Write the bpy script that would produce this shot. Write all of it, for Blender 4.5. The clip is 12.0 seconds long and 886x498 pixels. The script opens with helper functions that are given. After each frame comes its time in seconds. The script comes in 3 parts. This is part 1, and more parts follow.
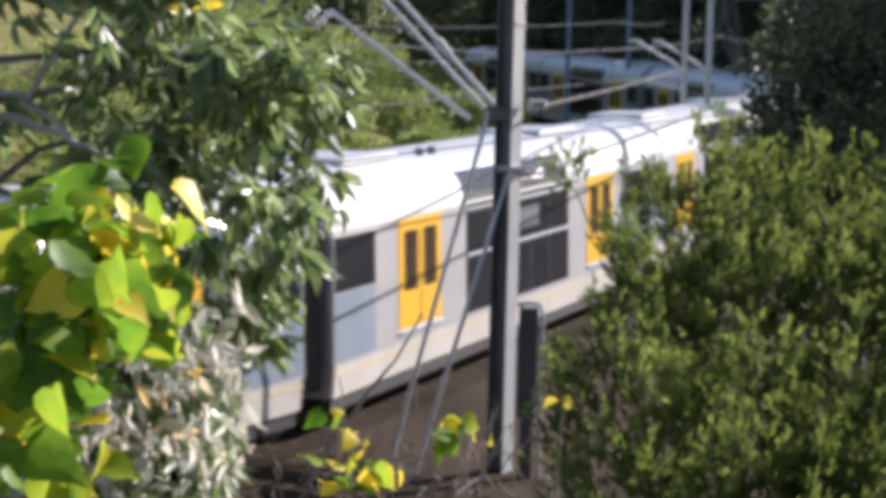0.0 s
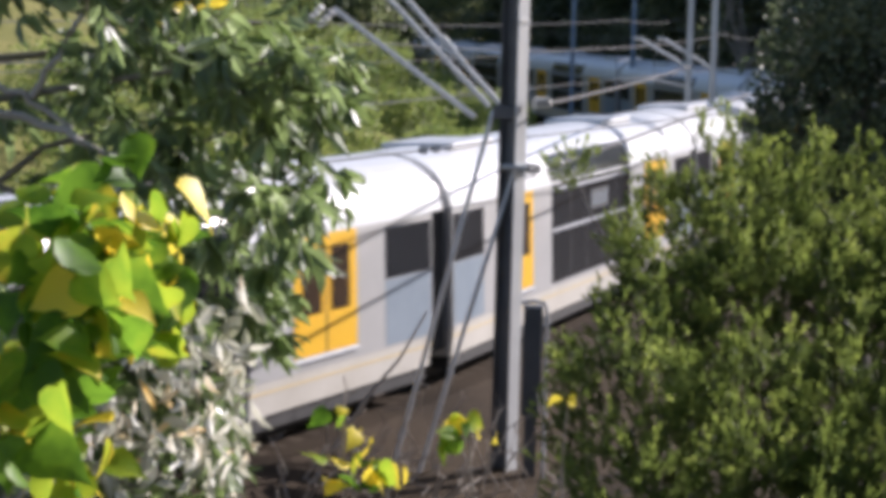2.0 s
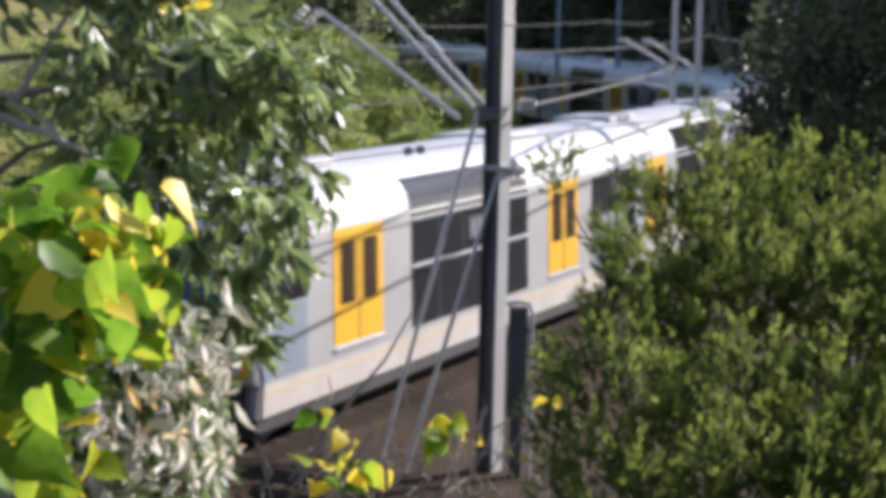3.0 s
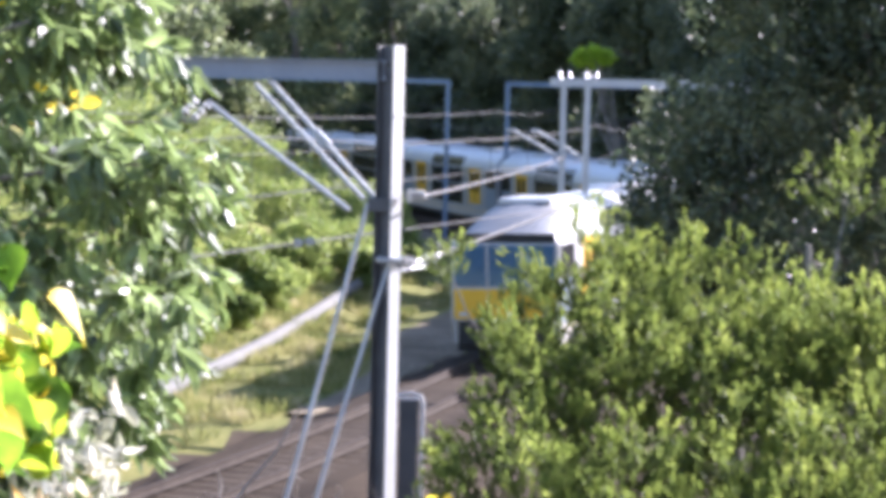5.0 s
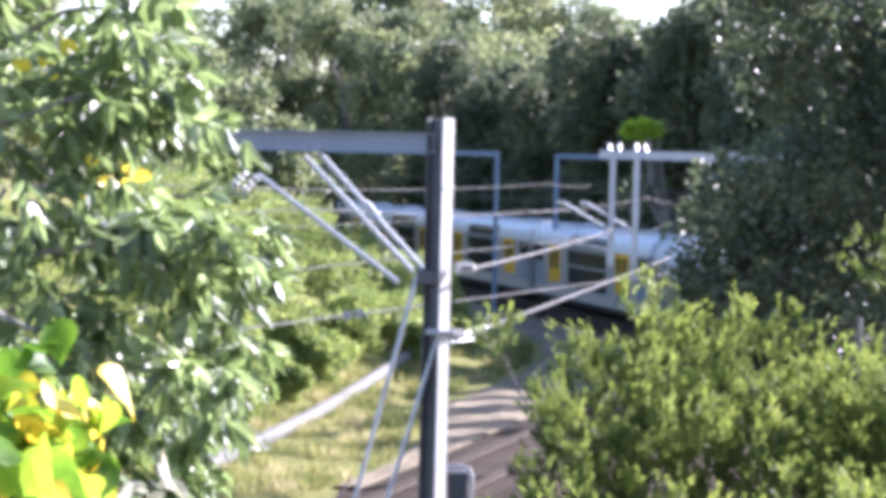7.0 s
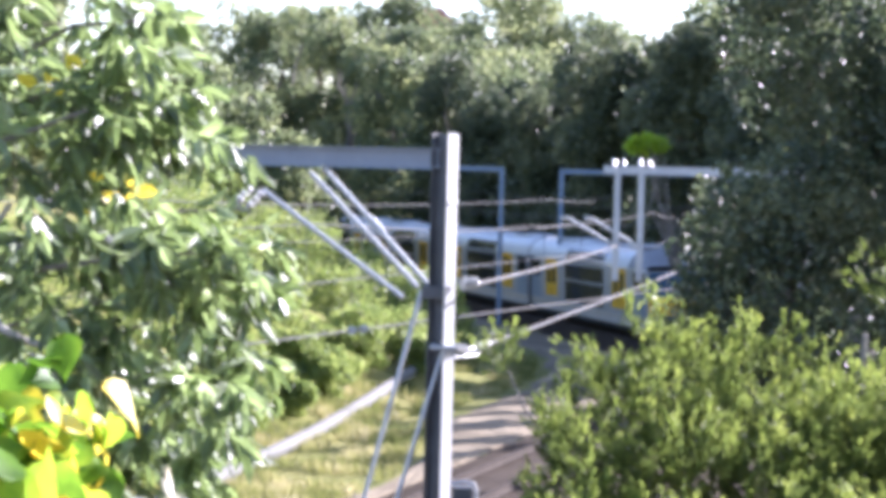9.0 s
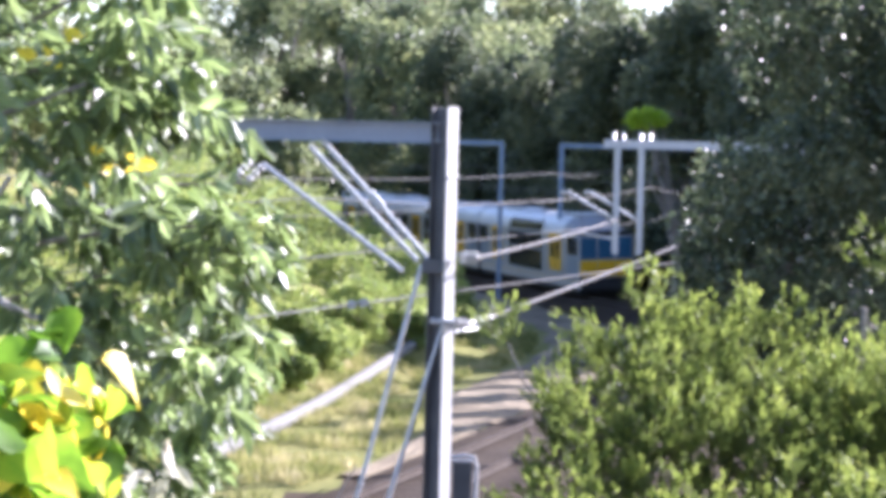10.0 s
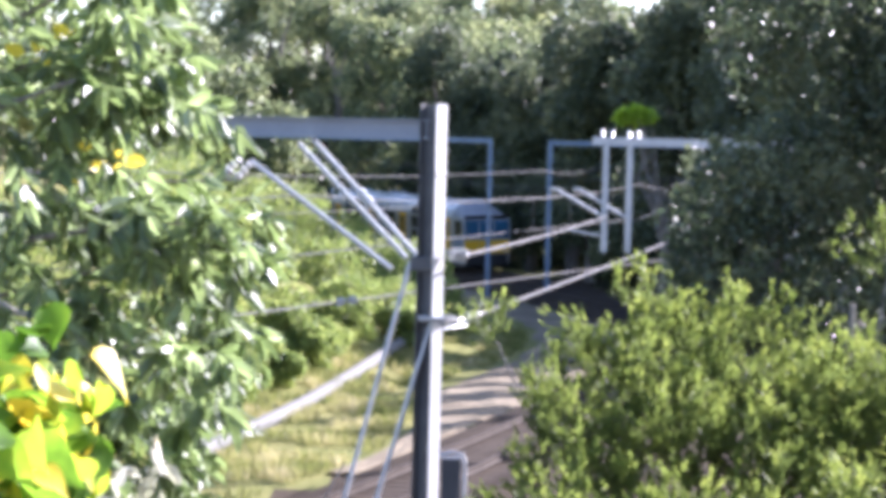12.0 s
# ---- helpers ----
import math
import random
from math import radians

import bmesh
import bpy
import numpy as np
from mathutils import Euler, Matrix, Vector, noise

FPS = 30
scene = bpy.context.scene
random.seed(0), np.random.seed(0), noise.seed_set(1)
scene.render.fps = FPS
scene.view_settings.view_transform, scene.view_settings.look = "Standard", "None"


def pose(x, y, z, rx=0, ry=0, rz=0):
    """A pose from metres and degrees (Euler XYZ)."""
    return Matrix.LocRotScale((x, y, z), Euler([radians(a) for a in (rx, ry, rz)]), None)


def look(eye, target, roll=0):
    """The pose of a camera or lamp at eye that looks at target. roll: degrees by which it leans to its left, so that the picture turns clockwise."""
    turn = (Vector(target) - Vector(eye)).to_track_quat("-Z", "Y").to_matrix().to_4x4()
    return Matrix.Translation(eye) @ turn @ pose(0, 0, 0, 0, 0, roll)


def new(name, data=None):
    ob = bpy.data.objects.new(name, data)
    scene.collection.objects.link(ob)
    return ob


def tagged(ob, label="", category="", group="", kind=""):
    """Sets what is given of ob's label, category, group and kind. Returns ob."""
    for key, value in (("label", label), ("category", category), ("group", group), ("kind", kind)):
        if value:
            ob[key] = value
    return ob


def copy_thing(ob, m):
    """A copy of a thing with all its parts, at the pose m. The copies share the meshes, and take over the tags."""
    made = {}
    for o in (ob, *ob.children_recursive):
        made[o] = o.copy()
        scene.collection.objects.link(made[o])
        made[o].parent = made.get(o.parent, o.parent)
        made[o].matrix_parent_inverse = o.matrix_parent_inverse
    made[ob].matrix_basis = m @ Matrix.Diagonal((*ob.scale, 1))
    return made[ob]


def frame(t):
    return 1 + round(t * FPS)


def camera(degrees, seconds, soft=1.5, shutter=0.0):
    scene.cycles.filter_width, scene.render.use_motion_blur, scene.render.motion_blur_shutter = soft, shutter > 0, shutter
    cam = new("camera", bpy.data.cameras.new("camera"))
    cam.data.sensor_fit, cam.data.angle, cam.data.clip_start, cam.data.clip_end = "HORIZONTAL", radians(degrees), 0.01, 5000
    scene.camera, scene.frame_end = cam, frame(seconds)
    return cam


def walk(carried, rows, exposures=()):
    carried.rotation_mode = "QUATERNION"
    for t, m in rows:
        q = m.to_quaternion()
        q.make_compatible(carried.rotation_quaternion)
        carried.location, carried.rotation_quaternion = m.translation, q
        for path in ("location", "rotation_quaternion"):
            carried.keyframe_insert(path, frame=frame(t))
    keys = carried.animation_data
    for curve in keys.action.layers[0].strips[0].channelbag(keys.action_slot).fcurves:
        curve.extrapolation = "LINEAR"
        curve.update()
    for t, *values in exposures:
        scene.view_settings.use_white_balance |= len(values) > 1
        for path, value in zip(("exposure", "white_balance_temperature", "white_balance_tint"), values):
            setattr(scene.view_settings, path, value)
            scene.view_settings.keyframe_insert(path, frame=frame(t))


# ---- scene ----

from math import sin, cos, pi, sqrt, atan2, degrees

# ---------- camera: held by hand on a bank, a long lens ----------
FOCAL = 3900.0
cam = camera(degrees(2 * math.atan(784 / FOCAL)), 12.0, soft=5.6, shutter=0.4)
EYE_Z = 6.9
# time, bearing of the near mast (x, y of its bracket in the picture), rise of the hand
AIM = [(0.0, 911, 297, 0), (0.5, 917, 308, 0), (1.0, 946, 317, 0), (1.5, 935.5, 309.5, 0), (2.0, 919, 294, 0),
       (2.5, 900, 291, 0), (2.7, 896, 296, 0), (4.3, 764, 297, .045), (4.5, 640, 349, .05), (5.0, 697, 458, .055),
       (5.5, 735, 557, .065), (6.0, 773, 608, .065), (6.5, 733.5, 603.5, .065), (7.0, 784, 586, .065),
       (7.5, 787, 612, .065), (7.7, 783, 619, .065), (9.3, 796, 608, .065), (9.5, 798, 586, .065), (10.0, 792, 567, .06),
       (10.5, 822, 528, .06), (11.0, 798, 567, .06), (11.5, 786, 568, .055), (12.0, 772, 562, .055)]
ROLL = 1.4


def aim(x, y, dz):
    """The pose that shows the point at bearing 0 and z = 4.29, 36 m off, at that place of the picture."""
    c, s = cos(radians(ROLL)), sin(radians(ROLL))
    px, py = x - 784, y - 441
    ux, uy = c * px + s * py, -s * px + c * py
    want_drop = math.atan((EYE_Z + dz - 4.29) / 36.0)
    tilt = want_drop - math.atan(uy / FOCAL)
    yaw = math.atan(ux / FOCAL)
    eye = Vector((0, 0, EYE_Z + dz))
    way = Vector((-sin(yaw) * cos(tilt), cos(yaw) * cos(tilt), -sin(tilt)))
    return look(eye, eye + way * 40, ROLL)


walk(cam, [(t, aim(x, y, dz)) for t, x, y, dz in AIM],
     exposures=[(0, 0.71, 6150, 21), (2.7, 0.66, 6150, 21), (4.3, 1.42, 5950, 22), (5.0, 1.92, 5800, 26), (5.6, 2.06, 5700, 28), (12.0, 2.06, 5700, 28)])

# ---------- light: a low sun ahead and to the right, clear sky ----------
SUN_AZ, SUN_EL = 50.0, 26.0
world = bpy.data.worlds.new("sky")
scene.world = world
world.use_nodes = True
wn = world.node_tree.nodes
wsky = wn.new("ShaderNodeTexSky")
wsky.sky_type, wsky.sun_disc = "NISHITA", False
wsky.sun_elevation, wsky.sun_rotation = radians(SUN_EL), radians(SUN_AZ)
wsky.air_density, wsky.dust_density = 1.0, 0.6
wn["Background"].inputs["Strength"].default_value = 0.082
world.node_tree.links.new(wsky.outputs[0], wn["Background"].inputs["Color"])
sun = new("sun", bpy.data.lights.new("sun", "SUN"))
sun.data.energy, sun.data.angle, sun.data.color = 5.0, radians(0.6), (1.0, 0.94, 0.85)
SUN_DIR = Vector((sin(radians(SUN_AZ)) * cos(radians(SUN_EL)), cos(radians(SUN_AZ)) * cos(radians(SUN_EL)), sin(radians(SUN_EL))))
sun.matrix_world = look(SUN_DIR * 200, (0, 0, 0))


# ---------- materials ----------
def surface(name, c1, c2, rough=0.6, metal=0.0, scale=3.0, bump=0.0, fine=40.0, per_object=0.0, spec=0.5):
    """A surface whose colour wanders between two tones at two scales, with fine relief."""
    m = bpy.data.materials.new(name)
    m.use_nodes = True
    n, l = m.node_tree.nodes, m.node_tree.links
    p = n["Principled BSDF"]
    p.inputs["Roughness"].default_value, p.inputs["Metallic"].default_value = rough, metal
    p.inputs["Specular IOR Level"].default_value = spec
    co = n.new("ShaderNodeTexCoord")
    big, small = n.new("ShaderNodeTexNoise"), n.new("ShaderNodeTexNoise")
    big.inputs["Scale"].default_value, small.inputs["Scale"].default_value = scale, fine
    big.inputs["Detail"].default_value = small.inputs["Detail"].default_value = 4
    mixn = n.new("ShaderNodeMath"); mixn.operation = "MULTIPLY_ADD"; mixn.inputs[1].default_value = 0.45
    sh = n.new("ShaderNodeMath"); sh.operation = "MULTIPLY"; sh.inputs[1].default_value = 0.55
    ramp = n.new("ShaderNodeValToRGB")
    ramp.color_ramp.elements[0].color, ramp.color_ramp.elements[1].color = (*c1, 1), (*c2, 1)
    ramp.color_ramp.elements[0].position, ramp.color_ramp.elements[1].position = 0.32, 0.68
    l.new(co.outputs["Object"], big.inputs["Vector"]); l.new(co.outputs["Object"], small.inputs["Vector"])
    l.new(big.outputs[0], sh.inputs[0]); l.new(small.outputs[0], mixn.inputs[0]); l.new(sh.outputs[0], mixn.inputs[2])
    l.new(mixn.outputs[0], ramp.inputs[0])
    col = ramp.outputs[0]
    if per_object:
        info, hsv, mr = n.new("ShaderNodeObjectInfo"), n.new("ShaderNodeHueSaturation"), n.new("ShaderNodeMapRange")
        mr.inputs[3].default_value, mr.inputs[4].default_value = 1 - per_object, 1 + per_object
        l.new(info.outputs["Random"], mr.inputs[0]); l.new(mr.outputs[0], hsv.inputs["Value"])
        l.new(col, hsv.inputs["Color"]); col = hsv.outputs[0]
    l.new(col, p.inputs["Base Color"])
    if bump:
        b = n.new("ShaderNodeBump"); b.inputs["Strength"].default_value, b.inputs["Distance"].default_value = bump, 0.02
        l.new(small.outputs[0], b.inputs["Height"]); l.new(b.outputs[0], p.inputs["Normal"])
    return m


def leafage(name, tones, rough=0.4, through_it=0.4, spec=0.5, patch=2.0, coat=0.0, single=.6, patchy=1.5, by_leaf_object=False):
    """Leaves: each one its own tone, glossy, and lit through from behind."""
    m = bpy.data.materials.new(name)
    m.use_nodes = True
    n, l = m.node_tree.nodes, m.node_tree.links
    p, out = n["Principled BSDF"], n["Material Output"]
    geo, ramp = n.new("ShaderNodeNewGeometry"), n.new("ShaderNodeValToRGB")
    while len(ramp.color_ramp.elements) < len(tones):
        ramp.color_ramp.elements.new(0.5)
    for e, (pos, c) in zip(ramp.color_ramp.elements, tones):
        e.position, e.color = pos, (*c, 1)
    co, nz, mx, half = n.new("ShaderNodeTexCoord"), n.new("ShaderNodeTexNoise"), n.new("ShaderNodeMath"), n.new("ShaderNodeMath")
    nz.inputs["Scale"].default_value, nz.inputs["Detail"].default_value = patch, 3
    mx.operation, half.operation = "MULTIPLY_ADD", "MULTIPLY_ADD"
    half.inputs[1].default_value, half.inputs[2].default_value = patchy, .5 - .5 * (patchy + single)
    mx.inputs[1].default_value = single
    l.new(co.outputs["Object"], nz.inputs["Vector"]); l.new(nz.outputs[0], half.inputs[0])
    l.new(n.new("ShaderNodeObjectInfo").outputs["Random"] if by_leaf_object else geo.outputs["Random Per Island"], mx.inputs[0]); l.new(half.outputs[0], mx.inputs[2])
    l.new(mx.outputs[0], ramp.inputs[0])
    l.new(ramp.outputs[0], p.inputs["Base Color"])
    p.inputs["Roughness"].default_value, p.inputs["Specular IOR Level"].default_value = rough, spec
    p.inputs["Coat Weight"].default_value, p.inputs["Coat Roughness"].default_value = coat, .45
    tr, mix, br = n.new("ShaderNodeBsdfTranslucent"), n.new("ShaderNodeMixShader"), n.new("ShaderNodeHueSaturation")
    br.inputs["Value"].default_value, br.inputs["Saturation"].default_value = 1.6, .95
    l.new(ramp.outputs[0], br.inputs["Color"]); l.new(br.outputs[0], tr.inputs["Color"])
    mix.inputs[0].default_value = through_it
    l.new(p.outputs[0], mix.inputs[1]); l.new(tr.outputs[0], mix.inputs[2]); l.new(mix.outputs[0], out.inputs[0])
    return m


M_ROOF = surface("train roof paint", (.58, .585, .58), (.68, .685, .68), .3, 0, .6, 0, 9)
# Roof paint greyed to hold the shade on the cab's roof slope.
M_NOSE = surface("cab roof paint greyed for shade", (.20, .205, .21), (.29, .295, .30), .5, 0, .6, 0, 9)
M_STEEL = surface("brushed stainless side", (.37, .37, .365), (.46, .455, .445), .45, .3, .7, .05, 60)
M_SKIRT = surface("dusty skirt", (.46, .43, .37), (.60, .57, .51), .6, 0, 1.2, .05, 20)
M_YELLOW = surface("yellow door paint", (.74, .40, .009), (.80, .46, .016), .4, 0, 1.5, 0, 30)
M_OCHRE = surface("faded ochre line", (.55, .42, .20), (.66, .54, .32), .6, 0, 2, 0, 20)
M_GLASS = surface("dark tinted glazing", (.010, .012, .016), (.020, .023, .028), .14, 0, .8, 0, 8, spec=.3)
M_DOORGLASS = surface("brown tinted door glazing", (.03, .018, .01), (.06, .035, .02), .15, 0, 2, 0, 8)
M_PANEL = surface("blue grey panel", (.20, .25, .30), (.27, .32, .37), .4, .1, 1, 0, 25)
M_LINE = surface("pale window bar", (.50, .52, .55), (.62, .64, .66), .35, .3, 2, 0, 20)
M_BLACK = surface("black rubber and soot", (.010, .010, .011), (.03, .028, .026), .75, 0, 3, .2, 30)
M_CABGLASS = surface("cab windscreen", (.03, .10, .18), (.05, .15, .25), .06, 0, 1, 0, 6, spec=.8)
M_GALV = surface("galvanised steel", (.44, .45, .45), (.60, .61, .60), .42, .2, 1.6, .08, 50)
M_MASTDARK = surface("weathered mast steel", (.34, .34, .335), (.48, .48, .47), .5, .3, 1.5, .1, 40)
M_CERAMIC = surface("white insulator glaze", (.50, .49, .46), (.60, .59, .57), .35, 0, 4, 0, 20)
M_WIRE = surface("drawn conductor", (.10, .10, .10), (.20, .195, .19), .85, 0, 4, 0, 60, spec=.1)
M_PIPE = surface("pale concrete trough", (.105, .105, .092), (.165, .16, .145), .85, 0, 1.5, .2, 30)
M_RAIL = surface("rusty rail", (.045, .035, .028), (.085, .068, .054), .75, 0, 3, .1, 60, spec=.1)
M_SLEEPER = surface("weathered sleeper", (.05, .038, .028), (.12, .095, .072), .85, 0, 2, .3, 40, per_object=.2, spec=.08)
M_BALLAST = surface("track ballast", (.020, .014, .009), (.062, .045, .029), .9, 0, .5, .9, 9, spec=.08)
M_DIRT = surface("pale sandy dirt", (.10, .080, .052), (.33, .275, .19), .95, 0, .55, 1.0, 6, spec=.08)
M_SOIL = surface("leaf litter and dry soil", (.028, .021, .014), (.10, .074, .048), .95, 0, .5, .9, 7, spec=.08)
M_GRASSGROUND = surface("dry grassy ground", (.10, .12, .03), (.28, .25, .09), .95, 0, .35, .8, 5, spec=.08)
M_BARK = surface("grey bark", (.13, .11, .09), (.28, .25, .21), .85, 0, 4, .5, 25)
M_PALEBARK = surface("pale smooth bark", (.36, .32, .27), (.52, .47, .41), .7, 0, 6, .3, 40)
M_TWIG = surface("dead twig", (.22, .18, .14), (.46, .40, .32), .8, 0, 6, .3, 40)
# Dark tone holds the shade on the mast's web and other flange.
M_DARKSTEEL = surface("dark steel with mast shade in its tone", (.09, .09, .09), (.16, .16, .155), .6, .2, 2, .1, 40)
M_BEAM = surface("dull blue grey beam steel", (.22, .24, .27), (.32, .34, .37), .55, .2, 1.5, .08, 30)
M_BOX = surface("dark grey cabinet paint", (.05, .055, .06), (.09, .095, .10), .5, .1, 3, 0, 40)
M_BLUEFRAME = surface("blue grey gantry paint", (.16, .22, .30), (.24, .30, .38), .5, .2, 2, 0, 30)
M_TILE = surface("red tiled roof", (.30, .10, .07), (.42, .17, .12), .8, 0, 2, .4, 6)
M_WALL = surface("pale render wall", (.52, .48, .42), (.66, .60, .54), .8, 0, 2, .1, 20)
L_GLOSSY = leafage("long glossy leaves", [(0, (.034, .056, .016)), (.4, (.115, .165, .045)), (.8, (.26, .34, .125)), (1, (.42, .47, .29))], .44, .44, 1.0, 4.0, .6)
L_LIME = leafage("lime vine leaves", [(0, (.045, .115, .006)), (.35, (.13, .26, .009)), (.75, (.31, .40, .011)), (1, (.58, .44, .018))], .5, .5, .35, 9.0, 0.0, .9, 1.6, True)
L_BRIGHT = leafage("bright new leaves", [(0, (.10, .20, .01)), (.4, (.26, .40, .015)), (1, (.45, .52, .02))], .42, .5, .7, 9.0)
L_GOLD = leafage("yellowing leaves", [(0, (.58, .52, .02)), (.7, (.80, .62, .025)), (1, (.76, .36, .02))], .5, .4)
L_NEEDLE = leafage("fine needle sprays", [(0, (.036, .049, .011)), (.45, (.090, .122, .025)), (1, (.162, .206, .047))], .5, .55, .4, 4.0, 0.0, .22, 2.3)
L_NEWGROWTH = leafage("new needle tips", [(0, (.058, .080, .015)), (.5, (.155, .202, .034)), (1, (.31, .35, .070))], .5, .55, .4, 3.0, 0.0, .25, 2.2)
L_DARK = leafage("dark small leaves", [(0, (.020, .034, .016)), (.5, (.064, .092, .042)), (1, (.19, .215, .10))], .38, .36, .6, 1.1, .2, .35, 2.0)
L_FAR = leafage("distant gum leaves", [(0, (.062, .090, .044)), (.5, (.150, .182, .082)), (1, (.33, .35, .15))], .5, .42, .5, .3, 0.0, .3, 2.0)
# Leaf tones darkened to carry the deep shade of the wood.
L_WOOD = leafage("wood leaves darkened for shade", [(0, (.04, .058, .030)), (.5, (.095, .118, .058)), (1, (.19, .205, .10))], .5, .34, .5, .3, 0.0, .3, 2.0)
L_SHRUB = leafage("bank shrub leaves", [(0, (.08, .12, .025)), (.5, (.19, .25, .055)), (1, (.36, .38, .11))], .45, .5)
L_GRASS = leafage("grass blades", [(0, (.06, .085, .02)), (.4, (.17, .185, .045)), (.75, (.34, .31, .13)), (1, (.50, .43, .26))], .6, .4, .3, .7, 0.0, .4, 2.0)
L_DRY = leafage("pale dry leaves", [(0, (.09, .105, .05)), (.3, (.34, .34, .24)), (.75, (.68, .66, .58)), (1, (.70, .46, .12))], .5, .4, .6)


# ---------- helpers of shape ----------
def part(name, bm, material, parent=None, label=""):
    me = bpy.data.meshes.new(name)
    if isinstance(bm, tuple):
        me.from_pydata(*bm)
    else:
        bmesh.ops.recalc_face_normals(bm, faces=bm.faces)
        bm.to_mesh(me)
        bm.free()
    me.materials.append(material)
    ob = new(name, me)
    if parent:
        ob.parent = parent
    return tagged(ob, label)


def shared(name, me, parent, m=None, label=""):
    ob = new(name, me)
    ob.parent = parent
    if m is not None:
        ob.matrix_basis = m
    return tagged(ob, label)


def box(bm, x0, x1, y0, y1, z0, z1, m=None, bev=0.0):
    g = bmesh.ops.create_cube(bm, size=1.0)
    vs = g["verts"]
    for v in vs:
        v.co = Vector(((x0 + x1) / 2 + v.co.x * (x1 - x0), (y0 + y1) / 2 + v.co.y * (y1 - y0), (z0 + z1) / 2 + v.co.z * (z1 - z0)))
    if bev:
        es = list({e for v in vs for e in v.link_edges})
        r = bmesh.ops.bevel(bm, geom=es, offset=bev, segments=2, affect="EDGES", profile=.5)
        vs = list({v for f in r["faces"] for v in f.verts} | {v for v in vs if v.is_valid})
    if m is not None:
        bmesh.ops.transform(bm, matrix=m, verts=vs)
    return bm


def tube(bm, pts, r0, r1=None, sides=8):
    """A round bar along points, tapering."""
    pts = [Vector(p) for p in pts]
    r1 = r0 if r1 is None else r1
    rings = []
    for i, p in enumerate(pts):
        d = (pts[min(i + 1, len(pts) - 1)] - pts[max(i - 1, 0)]).normalized()
        a = d.cross(Vector((0, 0, 1)) if abs(d.z) < .9 else Vector((1, 0, 0))).normalized()
        b = d.cross(a)
        r = r0 + (r1 - r0) * i / max(1, len(pts) - 1)
        rings.append([bm.verts.new(p + (a * cos(2 * pi * k / sides) + b * sin(2 * pi * k / sides)) * r) for k in range(sides)])
    for i in range(len(rings) - 1):
        for k in range(sides):
            bm.faces.new((rings[i][k], rings[i][(k + 1) % sides], rings[i + 1][(k + 1) % sides], rings[i + 1][k]))
    bm.faces.new(rings[0][::-1]); bm.faces.new(rings[-1])
    return bm


def bar(p, q, r, name, mat, parent, label="", sides=8, sag=0.0, n=1):
    p, q = Vector(p), Vector(q)
    pts = [p.lerp(q, i / n) - Vector((0, 0, 4 * sag * (i / n) * (1 - i / n))) for i in range(n + 1)]
    return part(name, tube(bmesh.new(), pts, r, sides=sides), mat, parent, label)


def thing(name, label, category, group="", kind="", at=(0, 0, 0)):
    ob = new(name)
    ob.empty_display_size = .2
    ob.location = at
    return tagged(ob, label, category, group, kind)


def leaves(pos, way, length, width, rng, fold=.25, six=False):
    """Mesh data for many leaves: pos and way are n x 3; each leaf lies along its way with a random twist."""
    n = len(pos)
    way = way / np.linalg.norm(way, axis=1, keepdims=True)
    rnd = rng.normal(size=(n, 3))
    side = np.cross(way, rnd); side /= np.linalg.norm(side, axis=1, keepdims=True)
    up = np.cross(side, way)
    L = (length * rng.uniform(.6, 1.25, (n, 1))); W = width * rng.uniform(.7, 1.25, (n, 1))
    if six:
        v = np.stack([pos, pos + way * L * .35 + side * W * .5 + up * W * fold, pos + way * L * .75 + side * W * .33 + up * (W * fold - L * .03),
                      pos + way * L - up * L * .12, pos + way * L * .75 - side * W * .33 + up * (W * fold - L * .03),
                      pos + way * L * .35 - side * W * .5 + up * W * fold, pos + way * L * .55], 1)
        k = 7
        f = np.array([[0, 1, 6], [1, 2, 6], [2, 3, 6], [3, 4, 6], [4, 5, 6], [5, 0, 6]])
    else:
        v = np.stack([pos, pos + way * L * .45 + side * W * .5 + up * W * fold, pos + way * L, pos + way * L * .45 - side * W * .5 + up * W * fold], 1)
        k = 4
        f = np.array([[0, 1, 2], [0, 2, 3]])
    faces = (f[None] + (np.arange(n) * k)[:, None, None]).reshape(-1, 3)
    return v.reshape(-1, 3).tolist(), [], faces.tolist()


# ---------- the railway line ----------
S_STEP = 0.5
S_LO, S_HI = -60.0, 330.0


def heading(s):
    """Bearing of the line, degrees to the right of straight ahead."""
    if s < 0:
        return 16.63 - degrees(s * .0059)
    return 16.63 - degrees(min(max(s - 29.0, 0.0), 31.0) * .0172 + min(max(s - 60.0, 0.0), 90.0) * .0003 + min(max(s - 150.0, 0.0), 110.0) * .008)


def lay_line():
    pts = {0: (0.42, 50.0)}
    x, y = 0.42, 50.0
    for i in range(int(S_HI / S_STEP)):
        h = radians(heading((i + .5) * S_STEP))
        x, y = x + sin(h) * S_STEP, y + cos(h) * S_STEP
        pts[i + 1] = (x, y)
    x, y = 0.42, 50.0
    for i in range(int(-S_LO / S_STEP)):
        h = radians(heading(-(i + .5) * S_STEP))
        x, y = x - sin(h) * S_STEP, y - cos(h) * S_STEP
        pts[-i - 1] = (x, y)
    return pts


LINE = lay_line()


def on_line(s, side=0.0, z=0.0):
    k = math.floor(s / S_STEP)
    f = s / S_STEP - k
    (x0, y0), (x1, y1) = LINE[k], LINE[k + 1]
    h = radians(heading(s))
    return Vector((x0 + (x1 - x0) * f + cos(h) * side, y0 + (y1 - y0) * f - sin(h) * side, z))


LINE_S = np.arange(-55, 320, 2.0)
LINE_P = np.array([on_line(s)[:2] for s in LINE_S])
LINE_H = np.radians([heading(s) for s in LINE_S])


